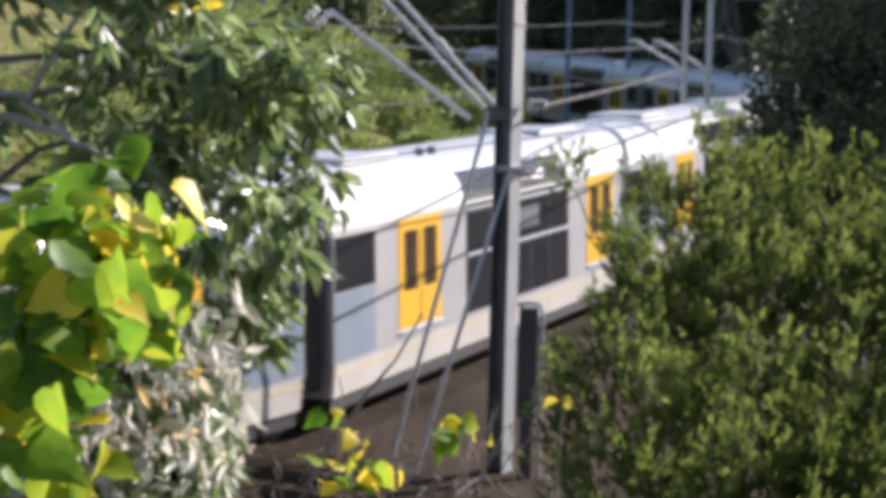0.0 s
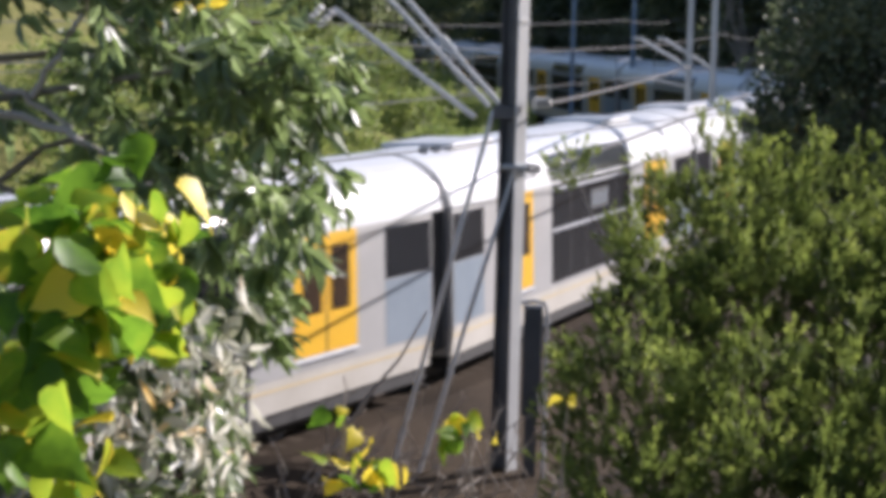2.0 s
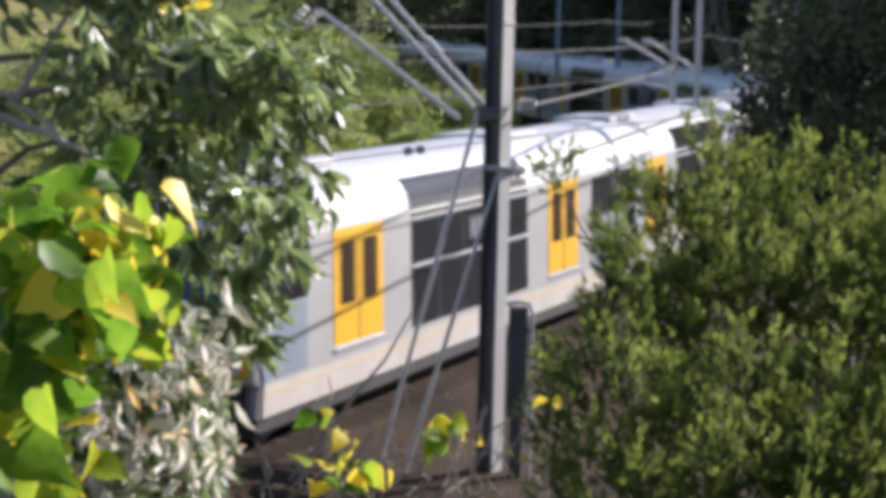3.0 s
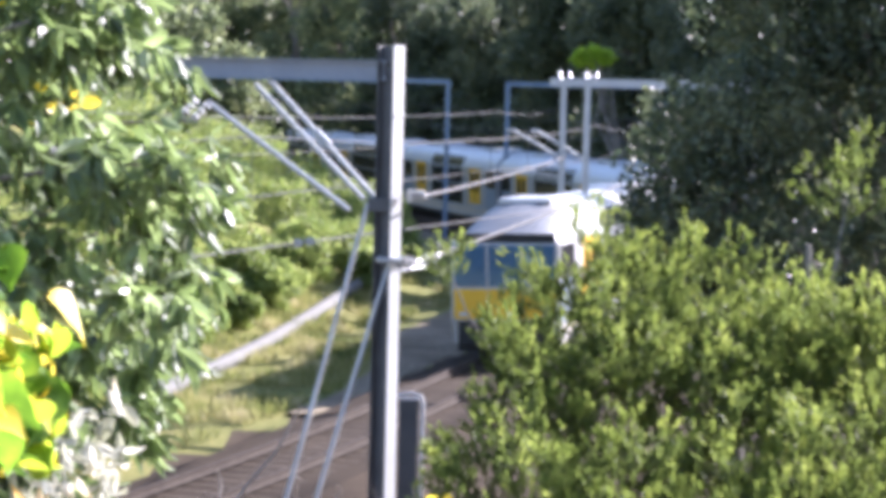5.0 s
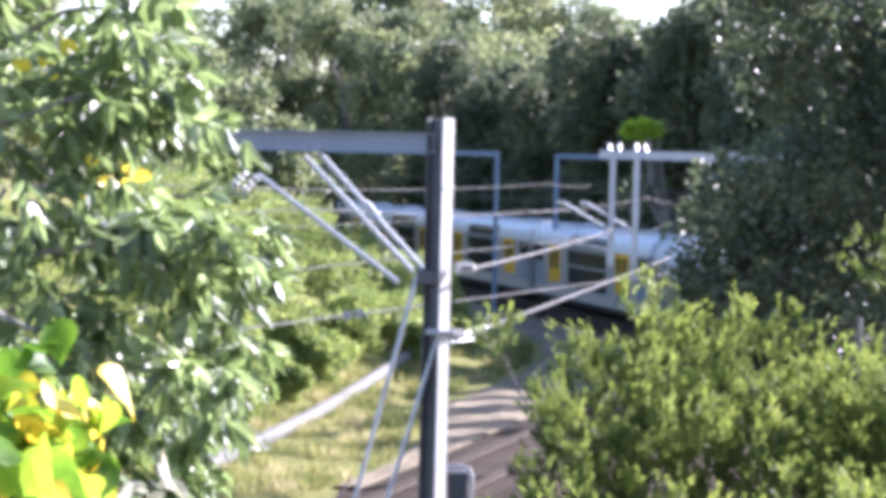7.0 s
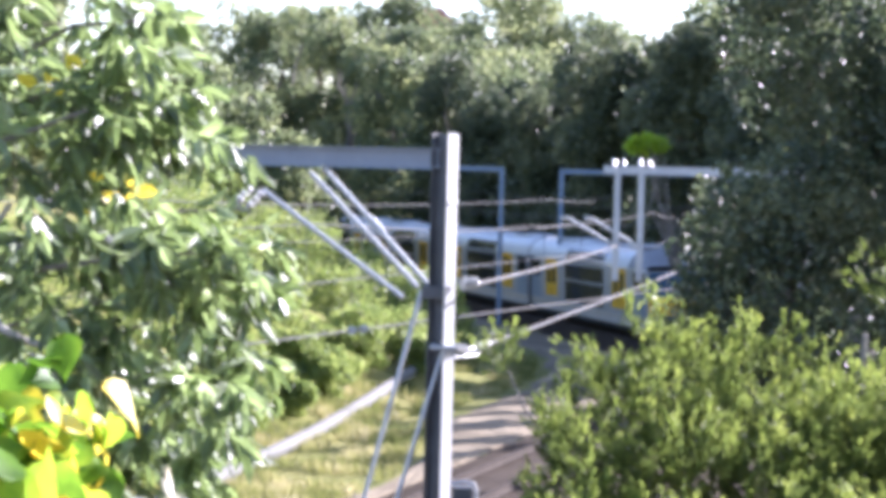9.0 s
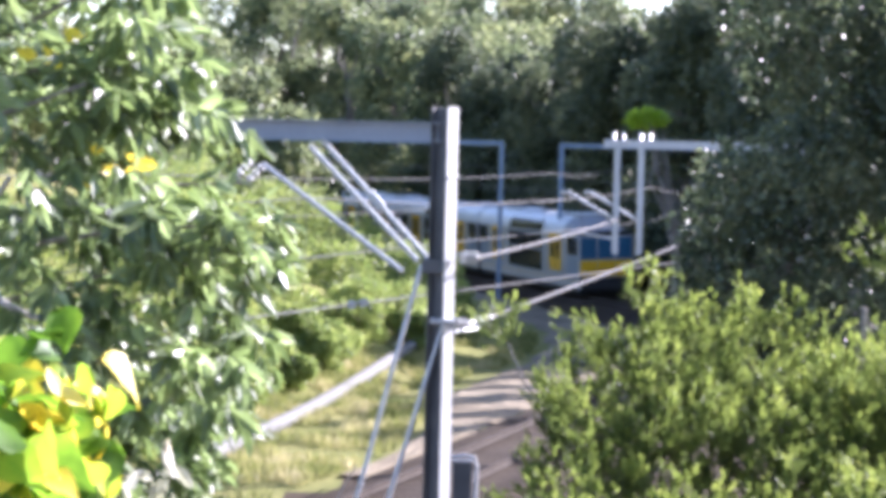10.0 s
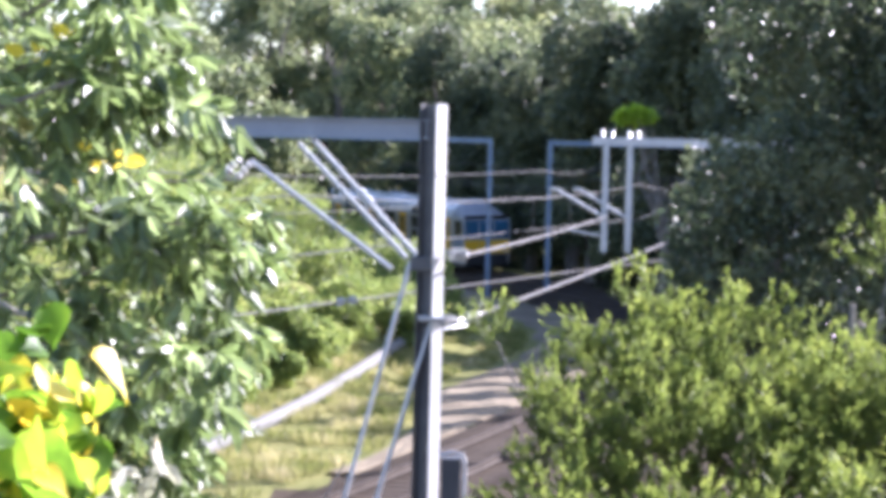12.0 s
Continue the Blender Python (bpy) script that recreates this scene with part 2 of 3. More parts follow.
def from_line(x, y):
    """Distance to the right of the line (negative: left of it)."""
    d = (x - LINE_P[:, 0]) ** 2 + (y - LINE_P[:, 1]) ** 2
    i = int(np.argmin(d))
    return (x - LINE_P[i, 0]) * cos(LINE_H[i]) - (y - LINE_P[i, 1]) * sin(LINE_H[i])


def smooth(a, b, v):
    t = min(1, max(0, (v - a) / (b - a)))
    return t * t * (3 - 2 * t)


def ground_z(x, y):
    z = -0.75
    z += 5.4 * (1 - smooth(3, 27, y + .15 * abs(x)))
    d = from_line(x, y)
    if y > 10:
        z += min(9.0, max(0.0, -d - 8.5) * .30) * smooth(20, 45, y)
        z += min(5.0, max(0.0, d - 8.0) * .22) * smooth(36, 55, y)
    z += 6.0 * smooth(190, 330, y)
    z += .18 * noise.noise(Vector((x * .25, y * .25, 0))) * smooth(2.0, 5.0, abs(d))
    return z


def build_ground():
    xs = sorted(set([-900, -600, -400, -250, -160, -110, -80, -60] + list(np.arange(-48, 48.1, 1.2)) + [60, 80, 110, 160, 250, 400, 600, 900]))
    ys = sorted(set([-300, -150, -80, -40, -20, -10] + list(np.arange(-4, 120, 1.2)) + list(np.arange(120, 260, 5.0)) + [280, 320, 380, 460, 600, 900, 1500, 2600]))
    verts = [(x, y, ground_z(x, y)) for y in ys for x in xs]
    w = len(xs)
    faces = [(j * w + i, j * w + i + 1, (j + 1) * w + i + 1, (j + 1) * w + i) for j in range(len(ys) - 1) for i in range(w - 1)]
    g = part("ground", (verts, [], faces), M_SOIL)
    g.data.materials.append(M_GRASSGROUND)
    for p in g.data.polygons:
        c = p.center
        p.use_smooth = True
        if from_line(c.x, c.y) < -3.2 and c.y > 25 or c.y > 140:
            p.material_index = 1
    tagged(g, "bare brown soil with dry grass along the railway", "ground", kind="structure")


def build_dirt_road():
    ss = np.arange(1.5, 120, 1.5)
    verts, w = [], 7
    for s in ss:
        near, far = -2.7, -3.6 - 3.6 * smooth(4, 26, s)
        for k in range(w):
            d = near + (far - near) * k / (w - 1) + (.35 * noise.noise(Vector((s * .4, k, 4))) if k == w - 1 else 0)
            p = on_line(s, d)
            verts.append((p.x, p.y, max(ground_z(p.x, p.y), -.75) + .05 + .06 * noise.noise(Vector((s * .9, k * 1.3, 7))) - (.14 if k in (0, w - 1) else 0)))
    faces = [(i * w + k, i * w + k + 1, (i + 1) * w + k + 1, (i + 1) * w + k) for i in range(len(ss) - 1) for k in range(w - 1)]
    tagged(part("dirt_road", (verts, [], faces), M_DIRT), "pale sandy dirt strip beside the railway track", "dirt road", kind="structure")


def build_track():
    sec = [(-2.9, -.85), (-1.75, -.22), (1.75, -.22), (2.9, -.85)]
    ss = np.arange(-45, 260, 1.5)
    verts = [tuple(on_line(s, a, z + (.02 * noise.noise(Vector((s, a, 0)))))) for s in ss for a, z in sec]
    faces = [(i * 4 + k, i * 4 + k + 1, i * 4 + k + 5, i * 4 + k + 4) for i in range(len(ss) - 1) for k in range(3)]
    bed = part("track_bed", (verts, [], faces), M_BALLAST)
    tagged(bed, "brown dusty ballast bed under the railway line", "track bed", kind="structure")
    for side in (-.7175, .7175):
        prof = [(-.07, -.16), (.07, -.16), (.07, -.145), (.012, -.12), (.012, -.05), (.036, -.03), (.036, 0), (-.036, 0), (-.036, -.03), (-.012, -.05), (-.012, -.12), (-.07, -.145)]
        n = len(prof)
        verts = [tuple(on_line(s, side + a, z)) for s in ss for a, z in prof]
        faces = [(i * n + k, i * n + (k + 1) % n, (i + 1) * n + (k + 1) % n, (i + 1) * n + k) for i in range(len(ss) - 1) for k in range(n)]
        tagged(part("rail", (verts, [], faces), M_RAIL), "rusty brown steel running rail on concrete sleepers", "rail", group="running rails", kind="structure")
    bm = box(bmesh.new(), -1.25, 1.25, -.11, .11, -.34, -.214)
    me = bpy.data.meshes.new("sleeper")
    bmesh.ops.recalc_face_normals(bm, faces=bm.faces)
    bm.to_mesh(me); bm.free(); me.materials.append(M_SLEEPER)
    for i in range(220):
        s = -22 + i * .62
        p = on_line(s)
        shared("sleeper", me, bed, Matrix.Translation(p) @ pose(0, 0, 0, 0, 0, -heading(s)))


# ---------- the train ----------
HALF = 9.75
PROFILE = [(1.44, .36), (1.50, .90), (1.50, 3.04), (1.485, 3.16), (1.45, 3.30), (1.39, 3.46), (1.30, 3.62), (1.18, 3.76), (1.02, 3.89), (.82, 4.00), (.56, 4.08), (.28, 4.125), (0, 4.14)]


def profile_at(z):
    for (x0, z0), (x1, z1) in zip(PROFILE, PROFILE[1:]):
        if z0 <= z <= z1:
            return x0 + (x1 - x0) * (z - z0) / (z1 - z0)
    return 0


def cut(z0, z1):
    """The run of the cross-section between two heights."""
    return [(profile_at(z0), z0)] + [p for p in PROFILE if z0 < p[1] < z1] + [(profile_at(z1), z1)]


def hull(pts, y0, y1):
    """A closed prism: a run of the right side mirrored to the left, from y0 to y1."""
    ring = pts + [(-x, z) for x, z in reversed(pts) if x > 1e-6]
    bm = bmesh.new()
    a = [bm.verts.new((x, y0, z)) for x, z in ring]
    b = [bm.verts.new((x, y1, z)) for x, z in ring]
    n = len(ring)
    for k in range(n):
        bm.faces.new((a[k], a[(k + 1) % n], b[(k + 1) % n], b[k]))
    bm.faces.new(a); bm.faces.new(b[::-1])
    return bm


def skin(bm, side, y0, y1, z0, z1, out, thick=.03):
    """A thin plate that follows the side of the body between two heights, proud of it by out."""
    run = cut(z0, z1)
    o, i = [], []
    for k, (x, z) in enumerate(run):
        (xa, za), (xb, zb) = run[max(0, k - 1)], run[min(len(run) - 1, k + 1)]
        n = Vector((zb - za, xa - xb)).normalized()
        o.append((x + n.x * out, z + n.y * out)); i.append((x + n.x * (out - thick), z + n.y * (out - thick)))
    ring = o + i[::-1]
    a = [bm.verts.new((side * x, y0, z)) for x, z in ring]
    b = [bm.verts.new((side * x, y1, z)) for x, z in ring]
    n = len(ring)
    for k in range(n):
        bm.faces.new((a[k], a[(k + 1) % n], b[(k + 1) % n], b[k]))
    bm.faces.new(a); bm.faces.new(b[::-1])
    return bm


def build_carriage(cab=False):
    label = "rear driving carriage, silver, with yellow doors and blue windscreens" if cab else "silver double-deck train carriage with yellow doors and white roof"
    car = thing("train_carriage", label, "train carriage", group="carriages of the train")
    part("body", hull(cut(.90, 3.12), -HALF, HALF), M_STEEL, car, "brushed steel side walls")
    part("skirt", hull(cut(.36, .896), -HALF + .05, HALF - .05), M_SKIRT, car, "dusty pale skirt")
    roof = part("roof", hull(cut(3.124, 4.14), -HALF + (2.6 if cab else 0), HALF + .5), M_ROOF, car, "white curved roof")
    for y in (-6.2, 5.0):
        part("roof_unit", box(bmesh.new(), -.75, .75, y - 1.3, y + 1.3, 4.05, 4.19, bev=.05), M_ROOF, roof, "low white air conditioning unit")
    if cab:
        nose = bmesh.new()
        run = cut(3.124, 4.14)
        ring = run + [(-x, z) for x, z in reversed(run) if x > 1e-6]
        rows = [[nose.verts.new((x * (1 - .10 * f * f), -HALF + 2.6 - 2.7 * f, 3.124 + (z - 3.124) * (1 - .78 * f ** 1.3))) for x, z in ring] for f in (0, .25, .5, .75, 1)]
        for a, b in zip(rows, rows[1:]):
            for k in range(len(ring)):
                nose.faces.new((a[k], a[(k + 1) % len(ring)], b[(k + 1) % len(ring)], b[k]))
        nose.faces.new(rows[0]); nose.faces.new(rows[-1][::-1])
        # Shade on this slope is put into its grey colour.
        part("roof_nose", nose, M_NOSE, car, "roof end sloping down to the cab, greyed for shade")
    gut = bmesh.new()
    for sd in (-1, 1):
        skin(gut, sd, -HALF + .02, HALF - .02, 3.09, 3.15, .02)
    part("gutter", gut, M_LINE, roof)
    for sd in (-1, 1):
        part("stripe", skin(bmesh.new(), sd, -HALF + .02, HALF - .02, .72, .76, .006, .01), M_OCHRE, car, "thin faded yellow line")
        deck = part("deck_window", skin(bmesh.new(), sd, -3.29, 3.29, 1.0, 3.70, .012), M_GLASS, car, "dark two-storey window band")
        for z in (2.12, 2.98):
            part("window_bar", skin(bmesh.new(), sd, -3.29, 3.29, z - .035, z + .035, .024, .02), M_LINE, deck, "pale horizontal bar")
        if sd > 0:
            notice = part("notice", skin(bmesh.new(), sd, -.25, 1.2, 2.34, 2.78, .016, .02), M_BOX, deck, "grey notice behind the glass")
            for q in (-.05, .3, .65, 1.0):
                part("bar", skin(bmesh.new(), sd, q - .06, q + .06, 2.42, 2.70, .020, .01), M_PANEL, notice)
        for y in (-1.9, -.63, .63, 1.9):
            part("mullion", skin(bmesh.new(), sd, y - .02, y + .02, 1.02, 2.94, .016, .02), M_BLACK, deck)
        for e in (-1, 1):
            ya, yb = sorted((e * (HALF - .06), e * (HALF - 1.83)))
            part("end_window", skin(bmesh.new(), sd, ya, yb, 2.11, 3.00, .008), M_GLASS, car, "dark end window")
            part("end_panel", skin(bmesh.new(), sd, ya, yb, .95, 2.09, .006), M_PANEL, car, "blue grey lower panel")
            yc = e * 5.77
            door = part("door", skin(bmesh.new(), sd, yc - 1.07, yc + 1.07, 1.13, 3.12, .014), M_YELLOW, car, "closed yellow double door")
            for w in (-1, 1):
                a, b = sorted((yc + w * .17, yc + w * .80))
                part("door_window", skin(bmesh.new(), sd, a, b, 1.80, 2.86, .022, .02), M_DOORGLASS, door, "brown tinted pane")
            part("door_seam", skin(bmesh.new(), sd, yc - .018, yc + .018, 1.12, 2.86, .020, .02), M_BLACK, door)
            part("door_sill", skin(bmesh.new(), sd, yc - 1.1, yc + 1.1, 1.04, 1.10, .05, .06), M_LINE, door)
    bel = bmesh.new()
    rings = []
    for k in range(11):
        g, yy = (.05 if k % 2 else 0), HALF + .09 * k
        rings.append([bel.verts.new(v) for v in ((-1.3 - g, yy, .6 - g), (1.3 + g, yy, .6 - g), (1.3 + g, yy, 3.08), (.9 + g, yy, 3.66 + g), (-.9 - g, yy, 3.66 + g), (-1.3 - g, yy, 3.08))])
    for a, b in zip(rings, rings[1:]):
        for k in range(6):
            bel.faces.new((a[k], a[(k + 1) % 6], b[(k + 1) % 6], b[k]))
    bel.faces.new(rings[0]); bel.faces.new(rings[-1][::-1])
    part("gangway", bel, M_BLACK, car, "black rubber bellows between carriages")
    for y in (-6.9, 6.9):
        bog = part("bogie", box(bmesh.new(), -1.15, 1.15, y - 1.7, y + 1.7, .34, .62, bev=.04), M_BLACK, car, "sooty black bogie")
        for dy in (-1.2, 1.2):
            for sx in (-.72, .72):
                wh = bmesh.new()
                tube(wh, [(sx - .06, y + dy, .46), (sx + .06, y + dy, .46)], .46, sides=20)
                part("wheel", wh, M_RAIL, bog)
    part("underframe", box(bmesh.new(), -1.38, 1.38, -HALF + .1, HALF - .1, .12, .358), M_BLACK, car)
    return car


def add_cab(car):
    """The driver's end, at the back of the last carriage."""
    y = -HALF
    part("cab_top", box(bmesh.new(), -1.40, 1.40, y - .16, y - .02, 3.10, 3.34, bev=.04), M_BLACK, car, "dark sloping cab top")
    cab = part("cab_front", box(bmesh.new(), -1.5, 1.5, y - .16, y, .92, 3.10, bev=.05), M_STEEL, car, "cab end wall")
    for a, b in ((-1.38, -.52), (-.44, .44), (.52, 1.38)):
        part("windscreen", box(bmesh.new(), a, b, y - .20, y - .15, 1.92, 3.03, bev=.02), M_CABGLASS, cab, "blue reflecting windscreen pane")
        part("front_panel", box(bmesh.new(), a - .03, b + .03, y - .19, y - .15, 1.02, 1.84, bev=.02), M_YELLOW, cab, "yellow warning panel")
    part("coupler_box", box(bmesh.new(), -1.3, 1.3, y - .22, y, .30, .98, bev=.05), M_BLACK, car, "black coupler housing")
    for x in (-1.15, 1.15):
        part("tail_lamp", box(bmesh.new(), x - .1, x + .1, y - .23, y - .18, 1.10, 1.22, bev=.02), M_CERAMIC, cab)


PITCH = 20.4
CANT = 2.1
# where the rear of the train is on the line: seconds, metres
TAIL = [(0, -55.92), (.5, -50.1), (1, -44.0), (1.5, -37.4), (2, -30.6), (2.5, -23.9), (4.5, 2.4), (5, 8.9), (5.5, 15.2), (6, 21.4), (10, 65), (12, 86)]


def tail_at(t):
    return float(np.interp(t, [a for a, b in TAIL], [b for a, b in TAIL]))


def car_pose(mid):
    a, b = on_line(mid - 6.9), on_line(mid + 6.9)
    d = b - a
    return Matrix.Translation((a + b) / 2) @ pose(0, 0, 0, 0, 0, degrees(atan2(d.y, d.x)) - 90) @ pose(0, 0, 0, 0, -CANT, 0)


# ---------- the overhead line ----------
MAST = Vector((0, 36.0, 0))
ACROSS = Vector((-cos(radians(18)), sin(radians(18)), 0))


def along_arm(d, z):
    p = MAST + ACROSS * d
    return (p.x, p.y, z)


def h_column(bm, x, y, z0, z1, w, turn, t=.02):
    m = Matrix.Translation((x, y, 0)) @ pose(0, 0, 0, 0, 0, turn)
    box(bm, -w / 2, w / 2, -w / 2, -w / 2 + t, z0, z1, m)
    box(bm, -w / 2, w / 2, w / 2 - t, w / 2, z0, z1, m)
    box(bm, -t / 2, t / 2, -w / 2 + t, w / 2 - t, z0, z1, m)
    return bm


def insulator(parent, p, q, r, n=5):
    p, q = Vector(p), Vector(q)
    bm = bmesh.new()
    d = (q - p) / n
    for i in range(n):
        a = p + d * i
        tube(bm, [a, a + d * .35, a + d * .65], r, r * .55, sides=10)
    tube(bm, [p, q], r * .35, sides=6)
    return part("insulator", bm, M_CERAMIC, parent, "white ribbed insulator")


def build_near_mast():
    th = thing("catenary_mast", "tall grey steel railway mast with a top beam and struts", "catenary mast")
    m = Matrix.Translation((-.12, 36, 0)) @ pose(0, 0, 0, 0, 0, 57)
    # Sunlight on this flange is put into its colour, a paler steel.
    part("flange", box(bmesh.new(), -.155, .155, -.165, -.145, -.9, 7.77, m), M_GALV, th, "pale flange with sunlight put into its colour")
    # Shade on the other flange and the web is put into dark steel.
    part("flange", box(bmesh.new(), -.155, .155, .145, .165, -.9, 7.77, m), M_DARKSTEEL, th, "dark flange with shade put into its colour")
    part("web", box(bmesh.new(), -.012, .012, -.144, .144, -.9, 7.76, m), M_DARKSTEEL, th, "dark web with shade put into its colour")
    part("splice_plate", box(bmesh.new(), -.16, .16, -.185, -.166, 6.62, 6.68, m), M_GALV, th)
    part("base_plate", box(bmesh.new(), -.3, .3, -.3, .3, -.95, -.88, m), M_DARKSTEEL, th)
    bm = bmesh.new()
    m = Matrix.Translation((MAST.x, MAST.y, 0)) @ pose(0, 0, 0, 0, 0, 180 - 18)
    box(bm, .17, 4.15, -.11, .11, 7.49, 7.52, m); box(bm, .17, 4.15, -.11, .11, 7.20, 7.23, m); box(bm, .17, 4.15, -.02, .02, 7.23, 7.49, m)
    part("top_beam", bm, M_BEAM, th, "grey horizontal beam over the track")
    for off in (.04, .27):
        bar(along_arm(2.22 + off, 7.2 - off * .4), along_arm(.30 + off * .9, 5.27 - off * .1), .046, "strut", M_GALV, th, "pale tubular strut")
    part("strut_plate", box(bmesh.new(), -.16, .16, -.03, .03, -.07, .07, Matrix.Translation(along_arm(1.30, 6.22)) @ pose(0, 0, 0, 0, 45, -18)), M_GALV, th)
    bar(along_arm(3.33, 6.77), along_arm(.80, 5.06), .045, "strut", M_GALV, th, "pale tubular strut")
    part("bracket", box(bmesh.new(), -.45, .02, 35.9, 36.1, 5.05, 5.28, bev=.02), M_DARKSTEEL, th, "dark bracket")
    insulator(th, along_arm(3.35, 6.72), along_arm(3.62, 6.45), .07, 3)
    insulator(th, along_arm(3.55, 6.80), along_arm(3.80, 6.55), .07, 3)
    part("collar", box(bmesh.new(), -.29, .12, 35.78, 36.22, 4.24, 4.32, bev=.02), M_GALV, th, "clamp round the mast")
    insulator(th, (.22, 35.95, 5.33), (.50, 36.1, 5.33), .11, 4)
    insulator(th, (.12, 36.0, 4.26), (.36, 36.6, 4.20), .09, 3)
    insulator(th, (.50, 36.9, 4.22), (.74, 37.4, 4.26), .09, 3)
    bar((.36, 36.6, 4.20), (.50, 36.9, 4.22), .03, "link", M_GALV, th)
    bar((.05, 36.0, 4.10), (.50, 36.9, 4.10), .03, "link", M_GALV, th)
    bar((-.44, 36.05, 5.2), (-1.95, 35.5, -.75), .038, "guy_rod", M_GALV, th, "pale steel guy", n=6)
    bar((-.05, 36.0, 4.30), (-1.50, 35.5, -.75), .038, "guy_rod", M_GALV, th, "pale steel guy", n=6)
    cab = thing("switch_box", "dark grey trackside switch box with a pale pipe hoop", "switch box")
    part("body", box(bmesh.new(), .14, .46, 35.45, 35.75, .25, 2.05, bev=.02), M_BOX, cab)
    part("leg", box(bmesh.new(), .20, .40, 35.5, 35.7, -.85, .25), M_BOX, cab)
    part("hoop", tube(bmesh.new(), [(.10, 35.35, 2.12), (.30, 35.35, 2.16), (.48, 35.35, 2.13), (.52, 35.35, 2.0), (.52, 35.35, .2), (.52, 35.35, -.8)], .032), M_GALV, cab, "pale pipe hoop")


def build_drop_gantry():
    y = 58.0
    th = thing("drop_post_gantry", "grey gantry beam with two hanging drop posts", "gantry")
    bm = bmesh.new()
    box(bm, 4.0, 9.4, y - .12, y + .12, 7.30, 7.52)
    part("beam", bm, M_GALV, th)
    for x in (4.36, 4.99):
        part("drop_post", box(bmesh.new(), x - .075, x + .075, y - .1, y + .1, 4.5, 7.3), M_GALV, th, "hanging drop post")
    part("mast", h_column(bmesh.new(), 9.3, y, -.9, 7.7, .3, 20), M_MASTDARK, th)
    for x in (4.25, 4.5, 4.95, 5.2):
        insulator(th, (x, y, 7.52), (x, y, 7.72), .065, 3)
    for x in (4.30, 4.92):
        bar((x, y, 5.42), (x - 1.2, y, 6.10), .05, "cantilever", M_GALV, th, "pale diagonal cantilever tube")
        insulator(th, (x - 1.2, y, 6.10), (x - 1.42, y, 6.12), .08, 3)
    bar((4.36, y, 4.9), (3.4, y + .4, 5.05), .03, "registration_arm", M_GALV, th)


def build_far_gantries():
    th = thing("far_gantry", "blue grey steel gantry frame beside the line", "gantry", group="far gantries")
    part("post", box(bmesh.new(), 2.6, 2.85, 119.8, 120.1, -1, 7.9), M_BLUEFRAME, th)
    part("beam", box(bmesh.new(), -14, 2.6, 119.85, 120.05, 7.65, 7.9), M_BLUEFRAME, th)
    part("post", box(bmesh.new(), -14, -13.7, 119.8, 120.1, -1, 7.9), M_BLUEFRAME, th)
    tw = thing("far_gantry", "blue grey steel gantry frame across the line", "gantry", group="far gantries")
    part("post", box(bmesh.new(), 5.75, 6.0, 117.8, 118.1, -1, 7.85), M_BLUEFRAME, tw)
    part("beam", box(bmesh.new(), 6.0, 13.4, 117.85, 118.05, 7.6, 7.85), M_BLUEFRAME, tw)
    part("post", box(bmesh.new(), 13.4, 13.65, 117.8, 118.1, -1, 7.85), M_BLUEFRAME, tw)


def wire(name, pts, r, label, sag=0.0):
    out = []
    for p, q in zip(pts, pts[1:]):
        for i in range(8):
            f = i / 8
            out.append(Vector(p).lerp(Vector(q), f) - Vector((0, 0, 4 * sag * f * (1 - f))))
    out.append(Vector(pts[-1]))
    ob = part(name, tube(bmesh.new(), out, r, sides=5), M_WIRE)
    return tagged(ob, label, "overhead wire", group="overhead wires")


def build_wires():
    posts = (-48, -10, 22, 52, 80, 108, 140, 175)
    wire("contact_wire", [on_line(s, (.2 if i % 2 else -.2), 5.05) for i, s in enumerate(posts)], .014, "bronze contact wire above the railway line")
    wire("catenary_wire", [on_line(s, (.2 if i % 2 else -.2), 6.15) for i, s in enumerate(posts)], .015, "sagging catenary wire above the railway line", .3)
    wire("feeder_wire", [on_line(s, -3.6, 6.5) for s in posts], .013, "grey feeder wire beside the railway line", .15)
    wire("feeder_wire", [on_line(s, -4.4, 5.6) for s in posts], .013, "grey feeder wire beside the railway line", .15)
    wire("anchor_wire", [(.74, 37.4, 4.26), (5.95, 58.0, 4.75)], .032, "thick anchoring wire from the mast to the gantry", .02)
    wire("anchor_wire", [(.50, 36.1, 5.33), (4.45, 58.0, 5.45)], .03, "anchoring wire from the mast to the gantry", .05)
    w0, wd = Vector((-2.1, 33, 4.61)), Vector((5.64, 17, -.17))
    low = wire("span_wire", [w0 - wd * .6, w0, w0 + wd, w0 + wd * 1.7], .016, "thin span wire passing close to the mast")
    for k in (.10, .13):
        insulator(low, w0 + wd * k, w0 + wd * (k + .012), .07, 2)
    for k in range(26):
        s = -14 + k * 4.2
        j = max(i for i in range(len(posts)) if posts[i] <= s)
        f = (s - posts[j]) / (posts[j + 1] - posts[j])
        zt = 6.15 - 4 * .3 * f * (1 - f)
        p = on_line(s)
        tagged(bar((p.x, p.y, 5.05), (p.x, p.y, zt), .008, "dropper", M_WIRE, None, sides=4), "thin dropper between contact and catenary wire", "dropper", group="droppers")


